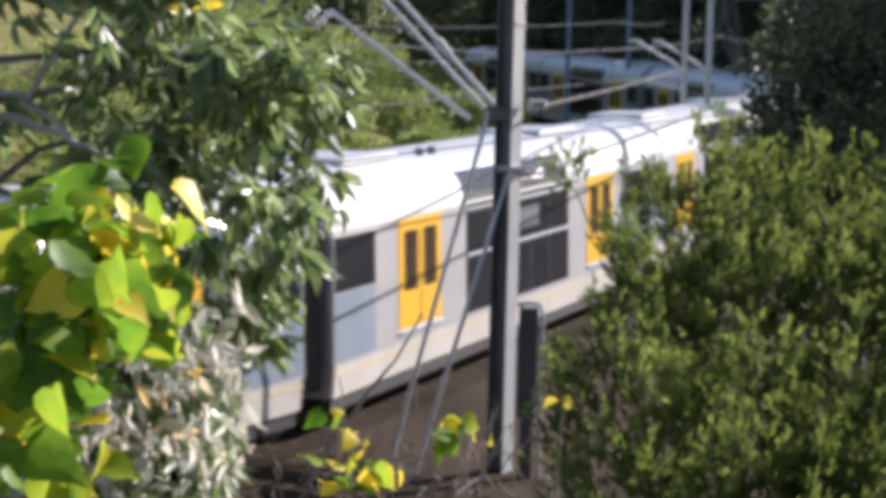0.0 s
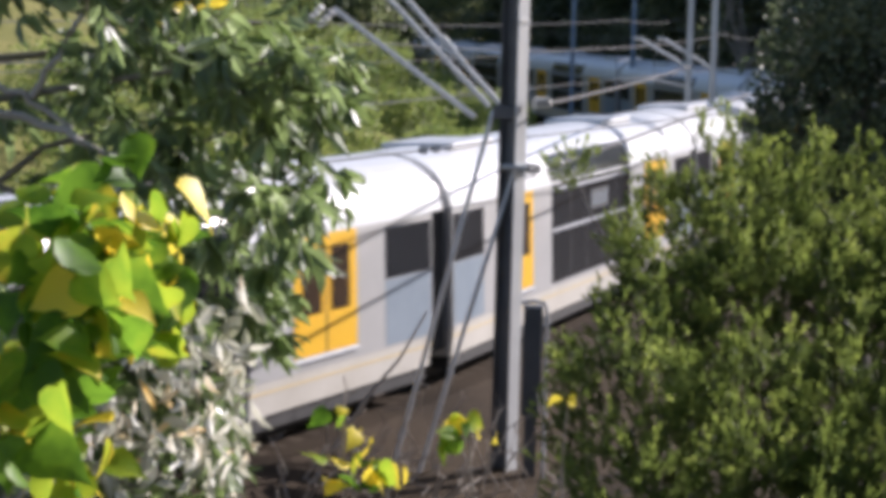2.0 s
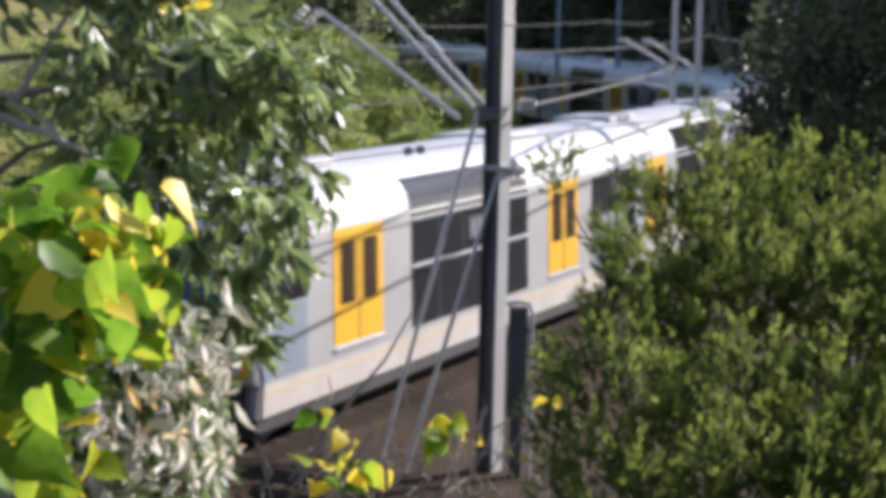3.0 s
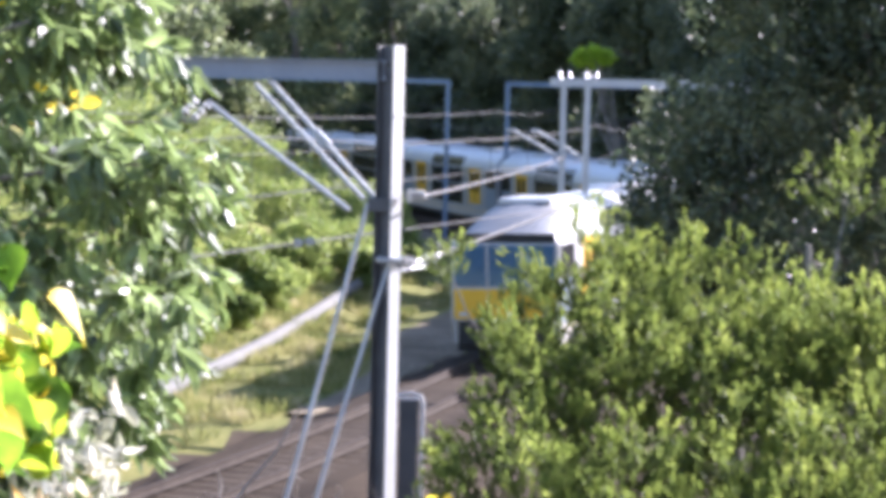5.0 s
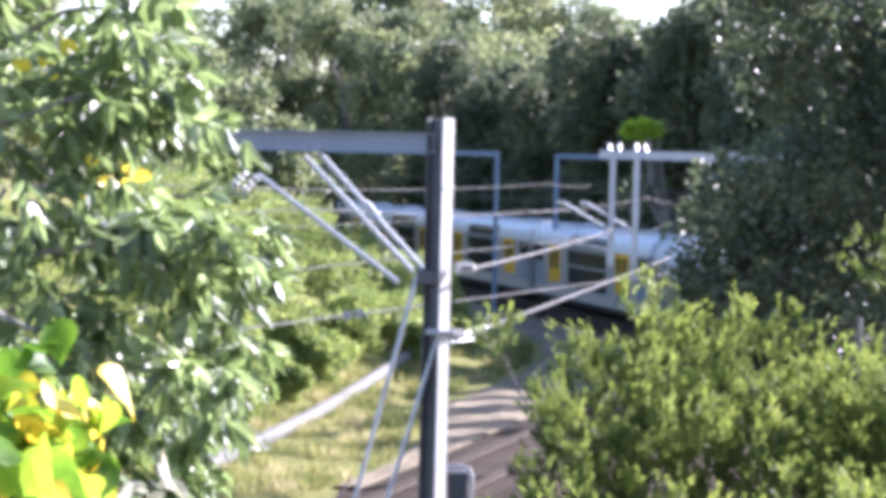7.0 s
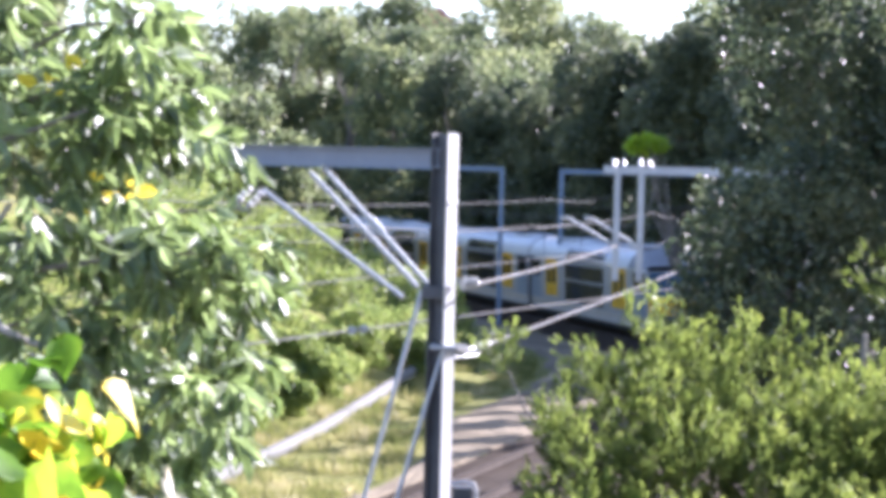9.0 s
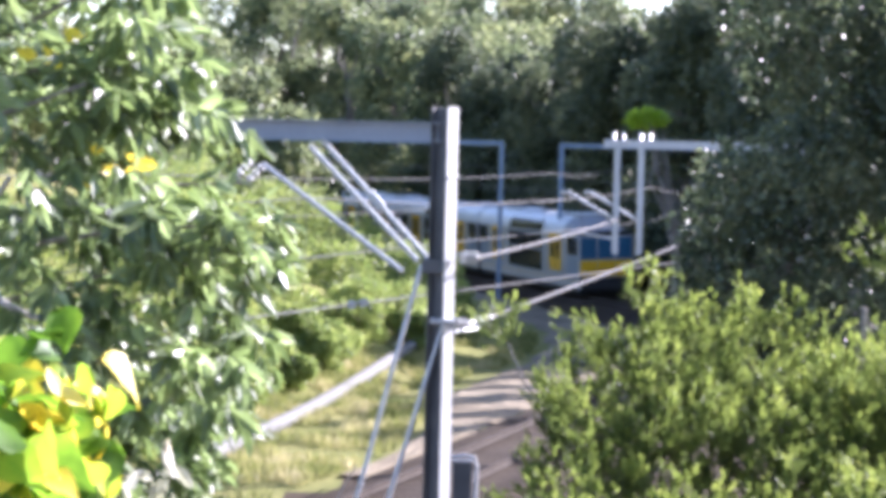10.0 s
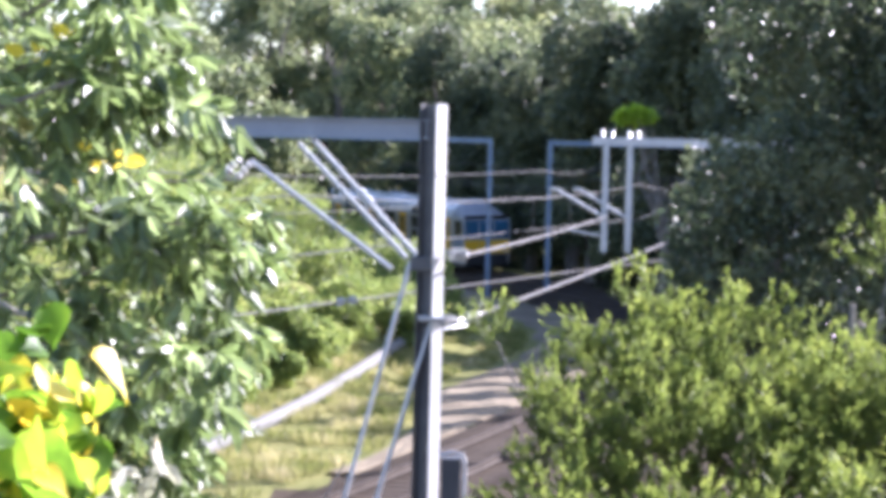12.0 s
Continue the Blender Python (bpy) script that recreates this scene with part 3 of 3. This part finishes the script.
def build_trough():
    keys = [(-8.5, 38), (-6.6, 49), (-3.9, 65.4), (-1.15, 81.8)]
    pts = [Vector((x, y, ground_z(x, y) + .22)) for x, y in keys]
    fine = []
    for i in range(len(pts) - 1):
        p0, p1, p2, p3 = pts[max(0, i - 1)], pts[i], pts[i + 1], pts[min(len(pts) - 1, i + 2)]
        for k in range(5):
            t = k / 5
            fine.append(.5 * (2 * p1 + (p2 - p0) * t + (2 * p0 - 5 * p1 + 4 * p2 - p3) * t * t + (3 * p1 - p0 - 3 * p2 + p3) * t ** 3))
    fine.append(pts[-1])
    ob = part("drain_pipe", tube(bmesh.new(), fine, .215, sides=12), M_PIPE)
    tagged(ob, "pale concrete pipe lying along the grassy bank", "pipe")


# ---------- plants ----------
def limb(bm, p, q, r0, r1, rng, wob=.08, n=6):
    p, q = Vector(p), Vector(q)
    pts = [p.lerp(q, i / n) + Vector(rng.normal(0, wob, 3)) * (0 if i in (0, n) else 1) * (q - p).length * .5 for i in range(n + 1)]
    tube(bm, pts, r0, r1, sides=7)
    return pts


def build_left_tree():
    """A tree close by whose long glossy leaves hang; only its edge shows."""
    rng = np.random.default_rng(3)
    base = Vector((-4.4, 12.5, ground_z(-4.4, 12.5)))
    tree = thing("near_tree", "leafy tree with long drooping glossy green leaves", "tree")
    tr = bmesh.new()
    limb(tr, base - Vector((0, 0, .3)), (-4.2, 12.5, 8.4), .2, .1, rng, .03)
    part("trunk", tr, M_BARK, tree)
    tips = []
    for i in range(34):
        z0 = rng.uniform(3.6, 8.0)
        edge = -1.0 - .45 * max(0, z0 - 6.6) - .5 * max(0, 5.6 - z0)
        q = Vector((rng.uniform(edge - 1.1, edge - .1), 12 + rng.uniform(-1.1, 1.3), z0 + rng.uniform(-.1, .5)))
        br = bmesh.new()
        pts = limb(br, (-4.25, 12.5, z0 - .5), q, .04, .008, rng, .05)
        part("branch", br, M_BARK, tree)
        tips += pts[2:]
    for a, b, r in (((-2.57, 11.5, 6.36), (-2.30, 11.5, 6.80), .022), ((-2.75, 11.5, 6.27), (-2.04, 11.4, 6.07), .026), ((-2.16, 11.4, 6.02), (-1.97, 11.4, 5.86), .02), ((-2.8, 11.5, 6.45), (-2.35, 11.5, 6.20), .02)):
        br = bmesh.new()
        limb(br, a, b, r, r * .7, rng, .06)
        part("branch", br, M_PALEBARK, tree, "pale bare branch")
    pos, way = [], []
    n = 0
    while n < 780:
        z = rng.uniform(3.5, 8.7)
        edge = -1.12 - .42 * max(0, z - 6.6) ** 1.1 - .42 * max(0, 5.7 - z)
        edge += .20 * noise.noise(Vector((z * 2.2, 3.1, 0))) + .14 * noise.noise(Vector((z * 6, 9, 0)))
        x = edge - abs(rng.normal(0, 1.0))
        y = 12 + rng.normal(0, .55)
        if noise.noise(Vector((x * 1.7, y * 1.2, z * 1.7))) < -.06:
            continue
        n += 1
        lean = Vector((rng.normal(.35, .5), rng.normal(-.2, .5), rng.normal(-.1, .4))).normalized()
        for k in range(int(rng.integers(7, 13))):
            f = rng.random()
            out = Vector(rng.normal(0, 1, 3)).cross(lean).normalized()
            pos.append(tuple(Vector((x, y, z)) + lean * .20 * f + out * .012))
            d = out * (.95 - .4 * f) + lean * (.35 + .5 * f) + Vector((0, 0, -.75))
            way.append(tuple(d + Vector(rng.normal(0, .15, 3))))
    part("crown", leaves(np.array(pos), np.array(way), .20, .068, rng, .20, True), L_GLOSSY, tree, "long glossy drooping leaves")
    q = np.stack([rng.uniform(-2.35, -1.32, 330), rng.normal(11.0, .22, 330), rng.uniform(4.4, 5.35, 330)], 1)
    part("dead_leaves", leaves(q, rng.normal(0, .7, q.shape) + (0, 0, -.6), .17, .055, rng, .3, True), L_DRY, tree, "pale dry dead leaves")
    gp = [(-1.96, 12.0, 6.97), (-1.86, 12.0, 6.83), (-1.75, 11.9, 6.87), (-1.80, 12.0, 6.82), (-2.2, 11.6, 7.42), (-2.0, 11.6, 7.5), (-2.1, 11.6, 7.45), (-2.05, 12.0, 6.75)]
    for p in gp:
        for _ in range(2):
            q = np.array([p]) + rng.normal(0, .03, (1, 3))
            part("yellow_leaf", leaves(q, rng.normal(0, 1, (1, 3)) * (1, .5, .6), .12, .08, rng, .12, True), L_GOLD, tree, "old yellow leaf")


def broad_leaf(rng, size):
    """A broad heart-shaped leaf with a pointed tip, folded at its rib."""
    out = [(0, 0), (.22, -.10), (.44, .02), (.52, .24), (.44, .48), (.26, .72), (.08, .92), (0, 1.06)]
    verts, faces = [], []
    n = len(out)
    droop = rng.uniform(.1, .35)
    for x, y in out:
        verts.append((0, y * size, -droop * y * y * size))
    for sgn in (-1, 1):
        for x, y in out:
            verts.append((sgn * x * size, y * size, (x * .28 - droop * y * y + .03 * sin(9 * y + sgn)) * size))
    for k, off in enumerate((n, 2 * n)):
        for i in range(n - 1):
            f = (i, i + 1, off + i + 1, off + i)
            faces.append(f if k else f[::-1])
    return verts, [], faces


def build_vine(name, label, spots, rng, size, gold):
    """Broad-leaved stems: a stem with big leaves, each a piece of its own."""
    th = thing(name, label, "vine")
    meshes = []
    for k in range(6):
        for mat in (L_LIME, L_GOLD):
            me = bpy.data.meshes.new("broad_leaf")
            me.from_pydata(*broad_leaf(rng, size * rng.uniform(.6, 1.35)))
            me.materials.append(mat)
            for p in me.polygons:
                p.use_smooth = True
            meshes.append(me)
    for foot, top, n, spread in spots:
        bm = bmesh.new()
        pts = limb(bm, foot, top, .012, .004, rng, .05)
        part("stem", bm, M_TWIG, th)
        for i in range(n):
            c = Vector(top) + Vector((rng.normal(0, spread[0]), rng.normal(0, spread[1]), rng.normal(0, spread[2])))
            me = meshes[2 * int(rng.integers(6)) + (1 if rng.random() < gold else 0)]
            shared("broad_leaf", me, th, Matrix.Translation(c) @ pose(0, 0, 0, rng.uniform(-100, 50), rng.uniform(-70, 70), rng.uniform(0, 360)))
    return th


def spray_data(rng, pos, way, length, needles, spread, width):
    """Feathery twigs: each spray is a fan of fine needles round a short axis."""
    k = needles
    P = np.repeat(pos, k, 0); W = np.repeat(way / np.linalg.norm(way, axis=1, keepdims=True), k, 0)
    f = rng.uniform(0, .8, (len(P), 1))
    root = P + W * f * length
    d = W + rng.normal(0, spread, (len(P), 3))
    return leaves(root, d, length * .6, width, rng, .1)


def build_bush():
    """A feathery she-oak-like bush in front of the line."""
    rng = np.random.default_rng(8)
    clumps = [(2.10, 22.5, 4.84, .60), (1.85, 22.3, 4.30, .72), (1.42, 22.0, 3.6, .78), (1.2, 21.8, 2.7, .85), (.62, 22.3, 5.08, .05), (2.6, 22.3, 4.50, .62), (2.45, 21.6, 3.6, 1.0), (2.3, 21.3, 2.4, 1.0),
              (3.22, 22.2, 4.92, .50), (3.8, 22.0, 4.30, .60), (4.58, 22.2, 6.0, .28), (4.45, 22.2, 4.2, .75), (5.2, 22.3, 4.3, .7), (3.5, 21.6, 3.8, 1.05), (4.7, 21.5, 3.7, 1.1), (3.5, 21.1, 2.5, 1.1), (4.8, 21.3, 2.7, 1.2), (6.0, 21.8, 3.3, 1.0), (1.5, 21.3, 1.9, .8), (2.8, 21.0, 1.7, 1.0), (4.2, 20.9, 1.8, 1.1)]
    eye = Vector((0, 0, 6.95))
    placed = []
    for x, y, z, r in clumps:
        near = (22.3 - 1.75 * max(0, 4.9 - z)) / y
        p = eye + (Vector((x, y, z)) - eye) * near
        placed.append((p.x, p.y, p.z, r * near))
    groups = [[c for c in placed if (c[0] < .135 * c[1]) == left and (c[1] > 19.5) == back] for left in (True, False) for back in (True, False)]
    for cl in groups:
        base = (sum(c[0] for c in cl) / len(cl), sum(c[1] for c in cl) / len(cl) + .2)
        th = thing("feathery_bush", "bushy young tree with fine feathery green needle foliage", "bush", group="feathery bushes")
        g = ground_z(*base)
        tr = bmesh.new()
        limb(tr, (base[0], base[1], g - .2), (base[0], base[1], max(c[2] for c in cl) - .4), .09, .03, rng, .04)
        part("trunk", tr, M_BARK, th)
        pos, way, tip = [], [], []
        for x, y, z, r in cl:
            br = bmesh.new()
            limb(br, (base[0], base[1], max(g + .3, z - 1.8)), (x, y, z), .03, .008, rng, .05)
            part("branch", br, M_BARK, th)
            for _ in range(int(84 * r * r) + 3):
                d = Vector(rng.normal(0, 1, 3)).normalized()
                rr = r * rng.uniform(.1, 1.0) ** .38 * (1 + .4 * noise.noise(Vector((d.x * 2.5 + x, d.y * 2.5, d.z * 2.5 + z))))
                root = Vector((x, y, z)) + d * rr
                axis = (d * .55 + Vector((rng.normal(0, .2), rng.normal(0, .2), .9))).normalized()
                long = rng.uniform(.3, .62)
                fat = long * rng.uniform(.12, .2)
                for k in range(18):
                    f = (k + rng.random()) / 18
                    aside = Vector(rng.normal(0, 1, 3)) * fat * (.35 + 1.2 * f * (1.15 - f))
                    pos.append(tuple(root + axis * long * f + aside))
                    way.append(tuple(axis * .9 + aside * 4 + Vector(rng.normal(0, .18, 3))))
                    tip.append(f > .58)
        pos, way, tip = np.array(pos), np.array(way), np.array(tip)
        part("crown", spray_data(rng, pos[~tip], way[~tip], .15, 11, .30, .019), L_NEEDLE, th, "fine feathery sprays")
        part("new_growth", spray_data(rng, pos[tip], way[tip], .13, 11, .30, .018), L_NEWGROWTH, th, "lighter yellow green tips")


def crown_points(rng, lumps, n, thick=.35):
    pos = []
    w = np.array([l[3] ** 2 for l in lumps]); w = w / w.sum()
    for i in rng.choice(len(lumps), n, p=w):
        x, y, z, r = lumps[i]
        d = rng.normal(0, 1, 3); d /= np.linalg.norm(d)
        rr = r * (1 - thick * rng.random() ** 1.5) * (1 + .3 * noise.noise(Vector((d[0] * 2 + x, d[1] * 2 + y, d[2] * 2))))
        pos.append((x + d[0] * rr, y + d[1] * rr, z + d[2] * rr * .9))
    return np.array(pos)


def build_tree(name, label, base, height, lumps, n, leaf, mat, rng, group=""):
    th = thing(name, label, "tree", group)
    g = ground_z(*base)
    tr = bmesh.new()
    top = Vector((base[0], base[1], g + height * .62))
    limb(tr, (base[0], base[1], g - .3), top, height * .028, height * .012, rng, .02)
    part("trunk", tr, M_BARK, th)
    for x, y, z, r in lumps[:7]:
        br = bmesh.new()
        limb(br, (base[0], base[1], g + height * rng.uniform(.25, .5)), (x, y, z), height * .010, height * .003, rng, .05)
        part("limb", br, M_BARK, th)
    pos = crown_points(rng, lumps, n)
    way = rng.normal(0, 1, pos.shape) + (0, 0, -.35)
    part("crown", leaves(pos, way, leaf, leaf * .55, rng, .2), mat, th)
    return th


def lumps_round(rng, x, y, z0, z1, spread, n, r0, r1):
    out = []
    for i in range(n):
        a = rng.uniform(0, 2 * pi)
        q = sqrt(rng.random()) * spread
        f = rng.random()
        out.append((x + cos(a) * q * (1 - .45 * f), y + sin(a) * q * (1 - .45 * f), z0 + (z1 - z0) * f, rng.uniform(r0, r1)))
    return out


def build_dark_tree():
    rng = np.random.default_rng(12)
    for (x, y, sp, z1, n) in ((4.85, 31.5, 1.15, 10.8, 30), (7.3, 32.0, 1.6, 11.2, 32)):
        lumps = lumps_round(rng, x, y, 3.2, z1, sp, n, .6, 1.05)
        if x < 6:
            lumps = [(3.78 + .1 * max(0, k - 3) + .15 * sin(3 * k), y, 4.3 + .42 * k, .58 + .08 * (k % 3)) for k in range(7)] + lumps
        build_tree("dark_tree", "dense dark green tree in shade with small glossy leaves", (x, y), 11, lumps, 24000, .135, L_DARK, rng, "dark trees")


def build_far_trees():
    rng = np.random.default_rng(21)
    rows = [(-30, 150, 16, 5.5), (-21, 165, 17, 5.5), (-12, 185, 19, 6), (-16, 215, 23, 7), (-5, 205, 22, 6.5), (3, 190, 17, 5.5), (5, 225, 24, 7),
            (13, 200, 18, 6.5), (17, 170, 15, 5.5), (21, 215, 17, 7), (29, 190, 22, 7), (26, 150, 17, 5.5), (37, 180, 24, 7), (-26, 195, 22, 7), (-38, 190, 22, 7), (40, 225, 24, 8)]
    # Trees at x 17-28, y 104-137 stand unseen, added to shade the far train.
    rows += [(19, 104, 16, 3.0), (20.5, 115, 19, 3.6), (20, 123, 20, 4.5), (17.5, 137, 19, 4.5), (28, 118, 20, 5), (28, 135, 20, 5), (13.5, 156, 16, 4.5), (7, 167, 16, 4.5), (0, 176, 14, 4), (11, 176, 14, 5), (22, 152, 16, 5),
             *[(-56 + 8 * k, 252 + (k * 37 % 11), (15.5 if 8 < k < 11 else 19 if 5 < k < 8 else 21.5) + (k * 53 % 5), 7.5) for k in range(14)], (-8, 230, 19, 7), (-20, 235, 26, 7), (-32, 225, 25, 7), (-1, 240, 19, 7), (12, 240, 20.5, 7), (22, 240, 18, 7), (-22, 140, 11, 4.5), (-17, 125, 9, 4), (-26, 120, 11, 4.5), (-12, 150, 10, 4.5), (-19, 178, 15, 5), (-8, 172, 9, 4), (-45, 210, 24, 7), (50, 200, 24, 8)]
    rows += [(-4, 196, 19, 5.5), (-10, 218, 23, 6.5), (-16, 224, 25, 7), (-23, 224, 25, 7), (3, 206, 19, 6)]
    rows = [r for r in rows if abs(from_line(r[0], r[1])) > 4.5]
    for x, y, h, sp in rows:
        g = ground_z(x, y)
        lumps = lumps_round(rng, x, y, g + h * .08, g + h * .93, sp, 26, 1.3, 2.6 if h > 13 else 1.9)
        build_tree("background_tree", "tall hazy green tree of the wooded slope behind the railway", (x, y), h, lumps, 6000, .72, L_FAR, rng, "background trees")
    # Rows added to shade the far train; most stand unseen behind the dark tree.
    for k in range(26):
        s = 47 + 6.5 * (k % 13) + 3 * (k // 13)
        p = on_line(s, 6.6 + .8 * (k % 2) + 5.5 * (k // 13))
        h = 14 + (k * 37 % 5)
        lumps = lumps_round(rng, p.x, p.y, ground_z(p.x, p.y) + 1.2, ground_z(p.x, p.y) + h * .93, 2.3, 24, 1.0, 1.9)
        build_tree("lineside_tree", "tall dark green tree added beside the railway to shade it", (p.x, p.y), h, lumps, 9000, .5, L_WOOD, rng, "lineside trees")
    lm = lumps_round(rng, 9.1, 103, 8.85, 9.15, 1.15, 8, .3, .5)
    build_tree("lime_shrub_tree", "small tree with bright lime green foliage", (10.6, 103), 8.8, lm, 1300, .24, L_BRIGHT, rng)


def build_shade_trees():
    # Unseen slender trees added to cast shadow bands on track and road.
    rng = np.random.default_rng(27)
    for x, y, h in ((13.8, 70.0, 8.6), (14.0, 73.5, 11.0), (14.9, 77.5, 12.0), (15.4, 81.0, 12.0), (16.2, 85.0, 12.5), (16.6, 89.0, 12.5), (17.0, 93.0, 13.0)):
        g = ground_z(x, y)
        lumps = [(x + rng.normal(0, .25), y + rng.normal(0, .25), g + h * f, 1.15 - .5 * f) for f in (.42, .52, .62, .72, .82, .92)]
        build_tree("shade_tree", "unseen slender tree added to shade the railway", (x, y), h, lumps, 2600, .26, L_WOOD, rng, "slender trees")


def build_bank_shrubs():
    rng = np.random.default_rng(33)
    spots = [(p.x, p.y, h) for p, h in ((on_line(s, -d), h) for s, d, h in ((6, 10.5, 1.3), (11, 10.6, 1.4), (16, 10.5, 1.5), (21, 10.8, 1.3), (36, 10.5, 1.5), (30, 10.6, 1.4), (14, 11.5, 2.0), (20, 11, 1.8), (26, 11.5, 2.4), (32, 11, 2.2), (24, 14, 3.0), (34, 14, 3.2), (42, 12, 2.6), (16, 15, 2.8), (10, 13, 2.3), (4, 14, 2.6), (46, 16, 3.6), (54, 12, 2.8), (62, 13, 3.0), (30, 18, 3.6), (56, 18, 4.0), (70, 12, 3.0), (20, 19, 3.4), (10, 18, 3.2), (0, 18, 3.0), (40, 21, 4.2), (80, 13, 3.2)))]
    spots += [(-8.5, 50, 1.4), (-7.6, 53.5, 1.2), (-6.7, 57, 1.5), (-6.0, 60.5, 1.2), (-5.3, 64, 1.5), (-4.7, 67.5, 1.2), (-4.2, 71, 1.5), (-3.8, 74.5, 1.3), (-3.2, 78, 1.6), (-1.2, 86, 2.0), (-2.7, 83, 2.2), (-4.0, 77, 1.8), (-5.2, 72, 2.0), (-.2, 93, 2.0), (-6.4, 67, 1.8), (-7.0, 70, 2.4), (-10, 80, 3.0), (-12, 100, 3.4), (-14, 70, 3.2)]
    for x, y, h in spots:
        g = ground_z(x, y)
        lumps = lumps_round(rng, x, y, g + h * .2, g + h * .85, h * .6, 11, .3 * h * .55, .6 * h * .55)
        build_tree("bank_shrub", "low sunlit green shrub on the railway bank", (x, y), h, lumps, 2400, .19, L_SHRUB, rng, "bank shrubs")


def build_grass():
    rng = np.random.default_rng(41)
    pos = []
    while len(pos) < 34000:
        s, d = rng.uniform(-14, 48), -rng.uniform(3.6, 12.5)
        if d > -3.7 - 3.6 * smooth(4, 26, s) or noise.noise(Vector((s * .3, d * .5, 2))) < -.15:
            continue
        p = on_line(s, d)
        pos.append((p.x, p.y, ground_z(p.x, p.y) - .02))
    pos = np.array(pos)
    way = rng.normal(0, .35, pos.shape) + (0, 0, 1)
    ob = part("grass", leaves(pos, way, .36, .04, rng, .1), L_GRASS)
    tagged(ob, "sunlit yellow green grass on the bank", "grass", kind="stuff")


def build_twigs():
    rng = np.random.default_rng(52)
    th = thing("dead_brushwood", "tangle of dry dead grey brown twigs", "brushwood")
    for i in range(44):
        x, y = rng.uniform(-3.6, .3), rng.uniform(32.0, 34.6)
        p = Vector((x, y, ground_z(x, y) - .1))
        q = p + Vector((rng.normal(.3, .7), rng.normal(0, .5), rng.uniform(.6, 1.9)))
        bm = bmesh.new()
        limb(bm, p, q, rng.uniform(.018, .036), .010, rng, .12, 7)
        part("twig", bm, M_TWIG, th)
    bm = bmesh.new()
    tube(bm, [(-2.75, 33.5, .0), (-2.2, 33.5, .9), (-1.75, 33.5, 1.45), (-1.35, 33.5, 2.2)], .035, .015)
    part("twig", bm, M_TWIG, th)


def build_house():
    th = thing("house", "distant house with a red tiled roof above the trees", "house")
    part("wall", box(bmesh.new(), -7, .5, 300, 308, 3, 27.6), M_WALL, th)
    bm = bmesh.new()
    vs = [bm.verts.new(p) for p in ((-7.6, 299.4, 27.6), (1.1, 299.4, 27.6), (1.1, 308.6, 27.6), (-7.6, 308.6, 27.6), (-4.6, 304, 31), (-2, 304, 31))]
    for f in ((0, 1, 5, 4), (1, 2, 5), (2, 3, 4, 5), (3, 0, 4), (3, 2, 1, 0)):
        bm.faces.new([vs[i] for i in f])
    part("roof", bm, M_TILE, th)
    for x in (-5.4, -3.2, -1):
        part("window", box(bmesh.new(), x - .5, x + .5, 299.95, 300.05, 25.6, 27.2), M_GLASS, th)


build_ground()
build_dirt_road()
build_near_mast()
build_drop_gantry()
build_far_gantries()
build_wires()
build_trough()
build_far_trees()
build_dark_tree()
build_shade_trees()
build_bank_shrubs()
build_bush()
build_left_tree()
rv = np.random.default_rng(61)
build_vine("lime_vine", "climbing vine with big bright lime and yellow leaves", [((-1.6, 5.9, 5.0), (-1.03, 5.8, 6.25), 46, (.085, .26, .075)), ((-1.6, 5.8, 5.0), (-1.08, 5.8, 6.10), 46, (.09, .26, .085)),
           ((-1.6, 5.8, 4.8), (-1.17, 5.8, 5.93), 40, (.085, .26, .085)), ((-1.7, 5.8, 4.8), (-1.18, 5.8, 6.3), 38, (.09, .26, .085)), ((-1.7, 5.8, 4.6), (-1.26, 5.8, 5.76), 40, (.09, .26, .10))], rv, .128, .14)
build_vine("ground_vine", "low plant with lime and yellowing leaves", [((-.8, 11.2, 2.4), (-.86, 11, 4.78), 5, (.05, .05, .04)), ((-.8, 11.2, 2.4), (-.78, 11, 4.55), 18, (.12, .1, .07)),
           ((-.2, 11.2, 2.4), (-.22, 11, 4.77), 9, (.10, .08, .035)), ((.2, 11.2, 2.4), (.28, 11, 4.92), 2, (.03, .03, .015))], rv, .105, .35)
build_twigs()
build_grass()
build_house()
build_track()
CAR = build_carriage()
CARS = [build_carriage(True), CAR] + [copy_thing(CAR, Matrix.Identity(4)) for _ in range(6)]
add_cab(CARS[0])


def motions():
    for k, car in enumerate(CARS):
        rows = []
        for i in range(25):
            t = i * .5
            rows.append((t, car_pose(tail_at(t) + PITCH * (k + .5))))
        walk(car, rows)


motions()
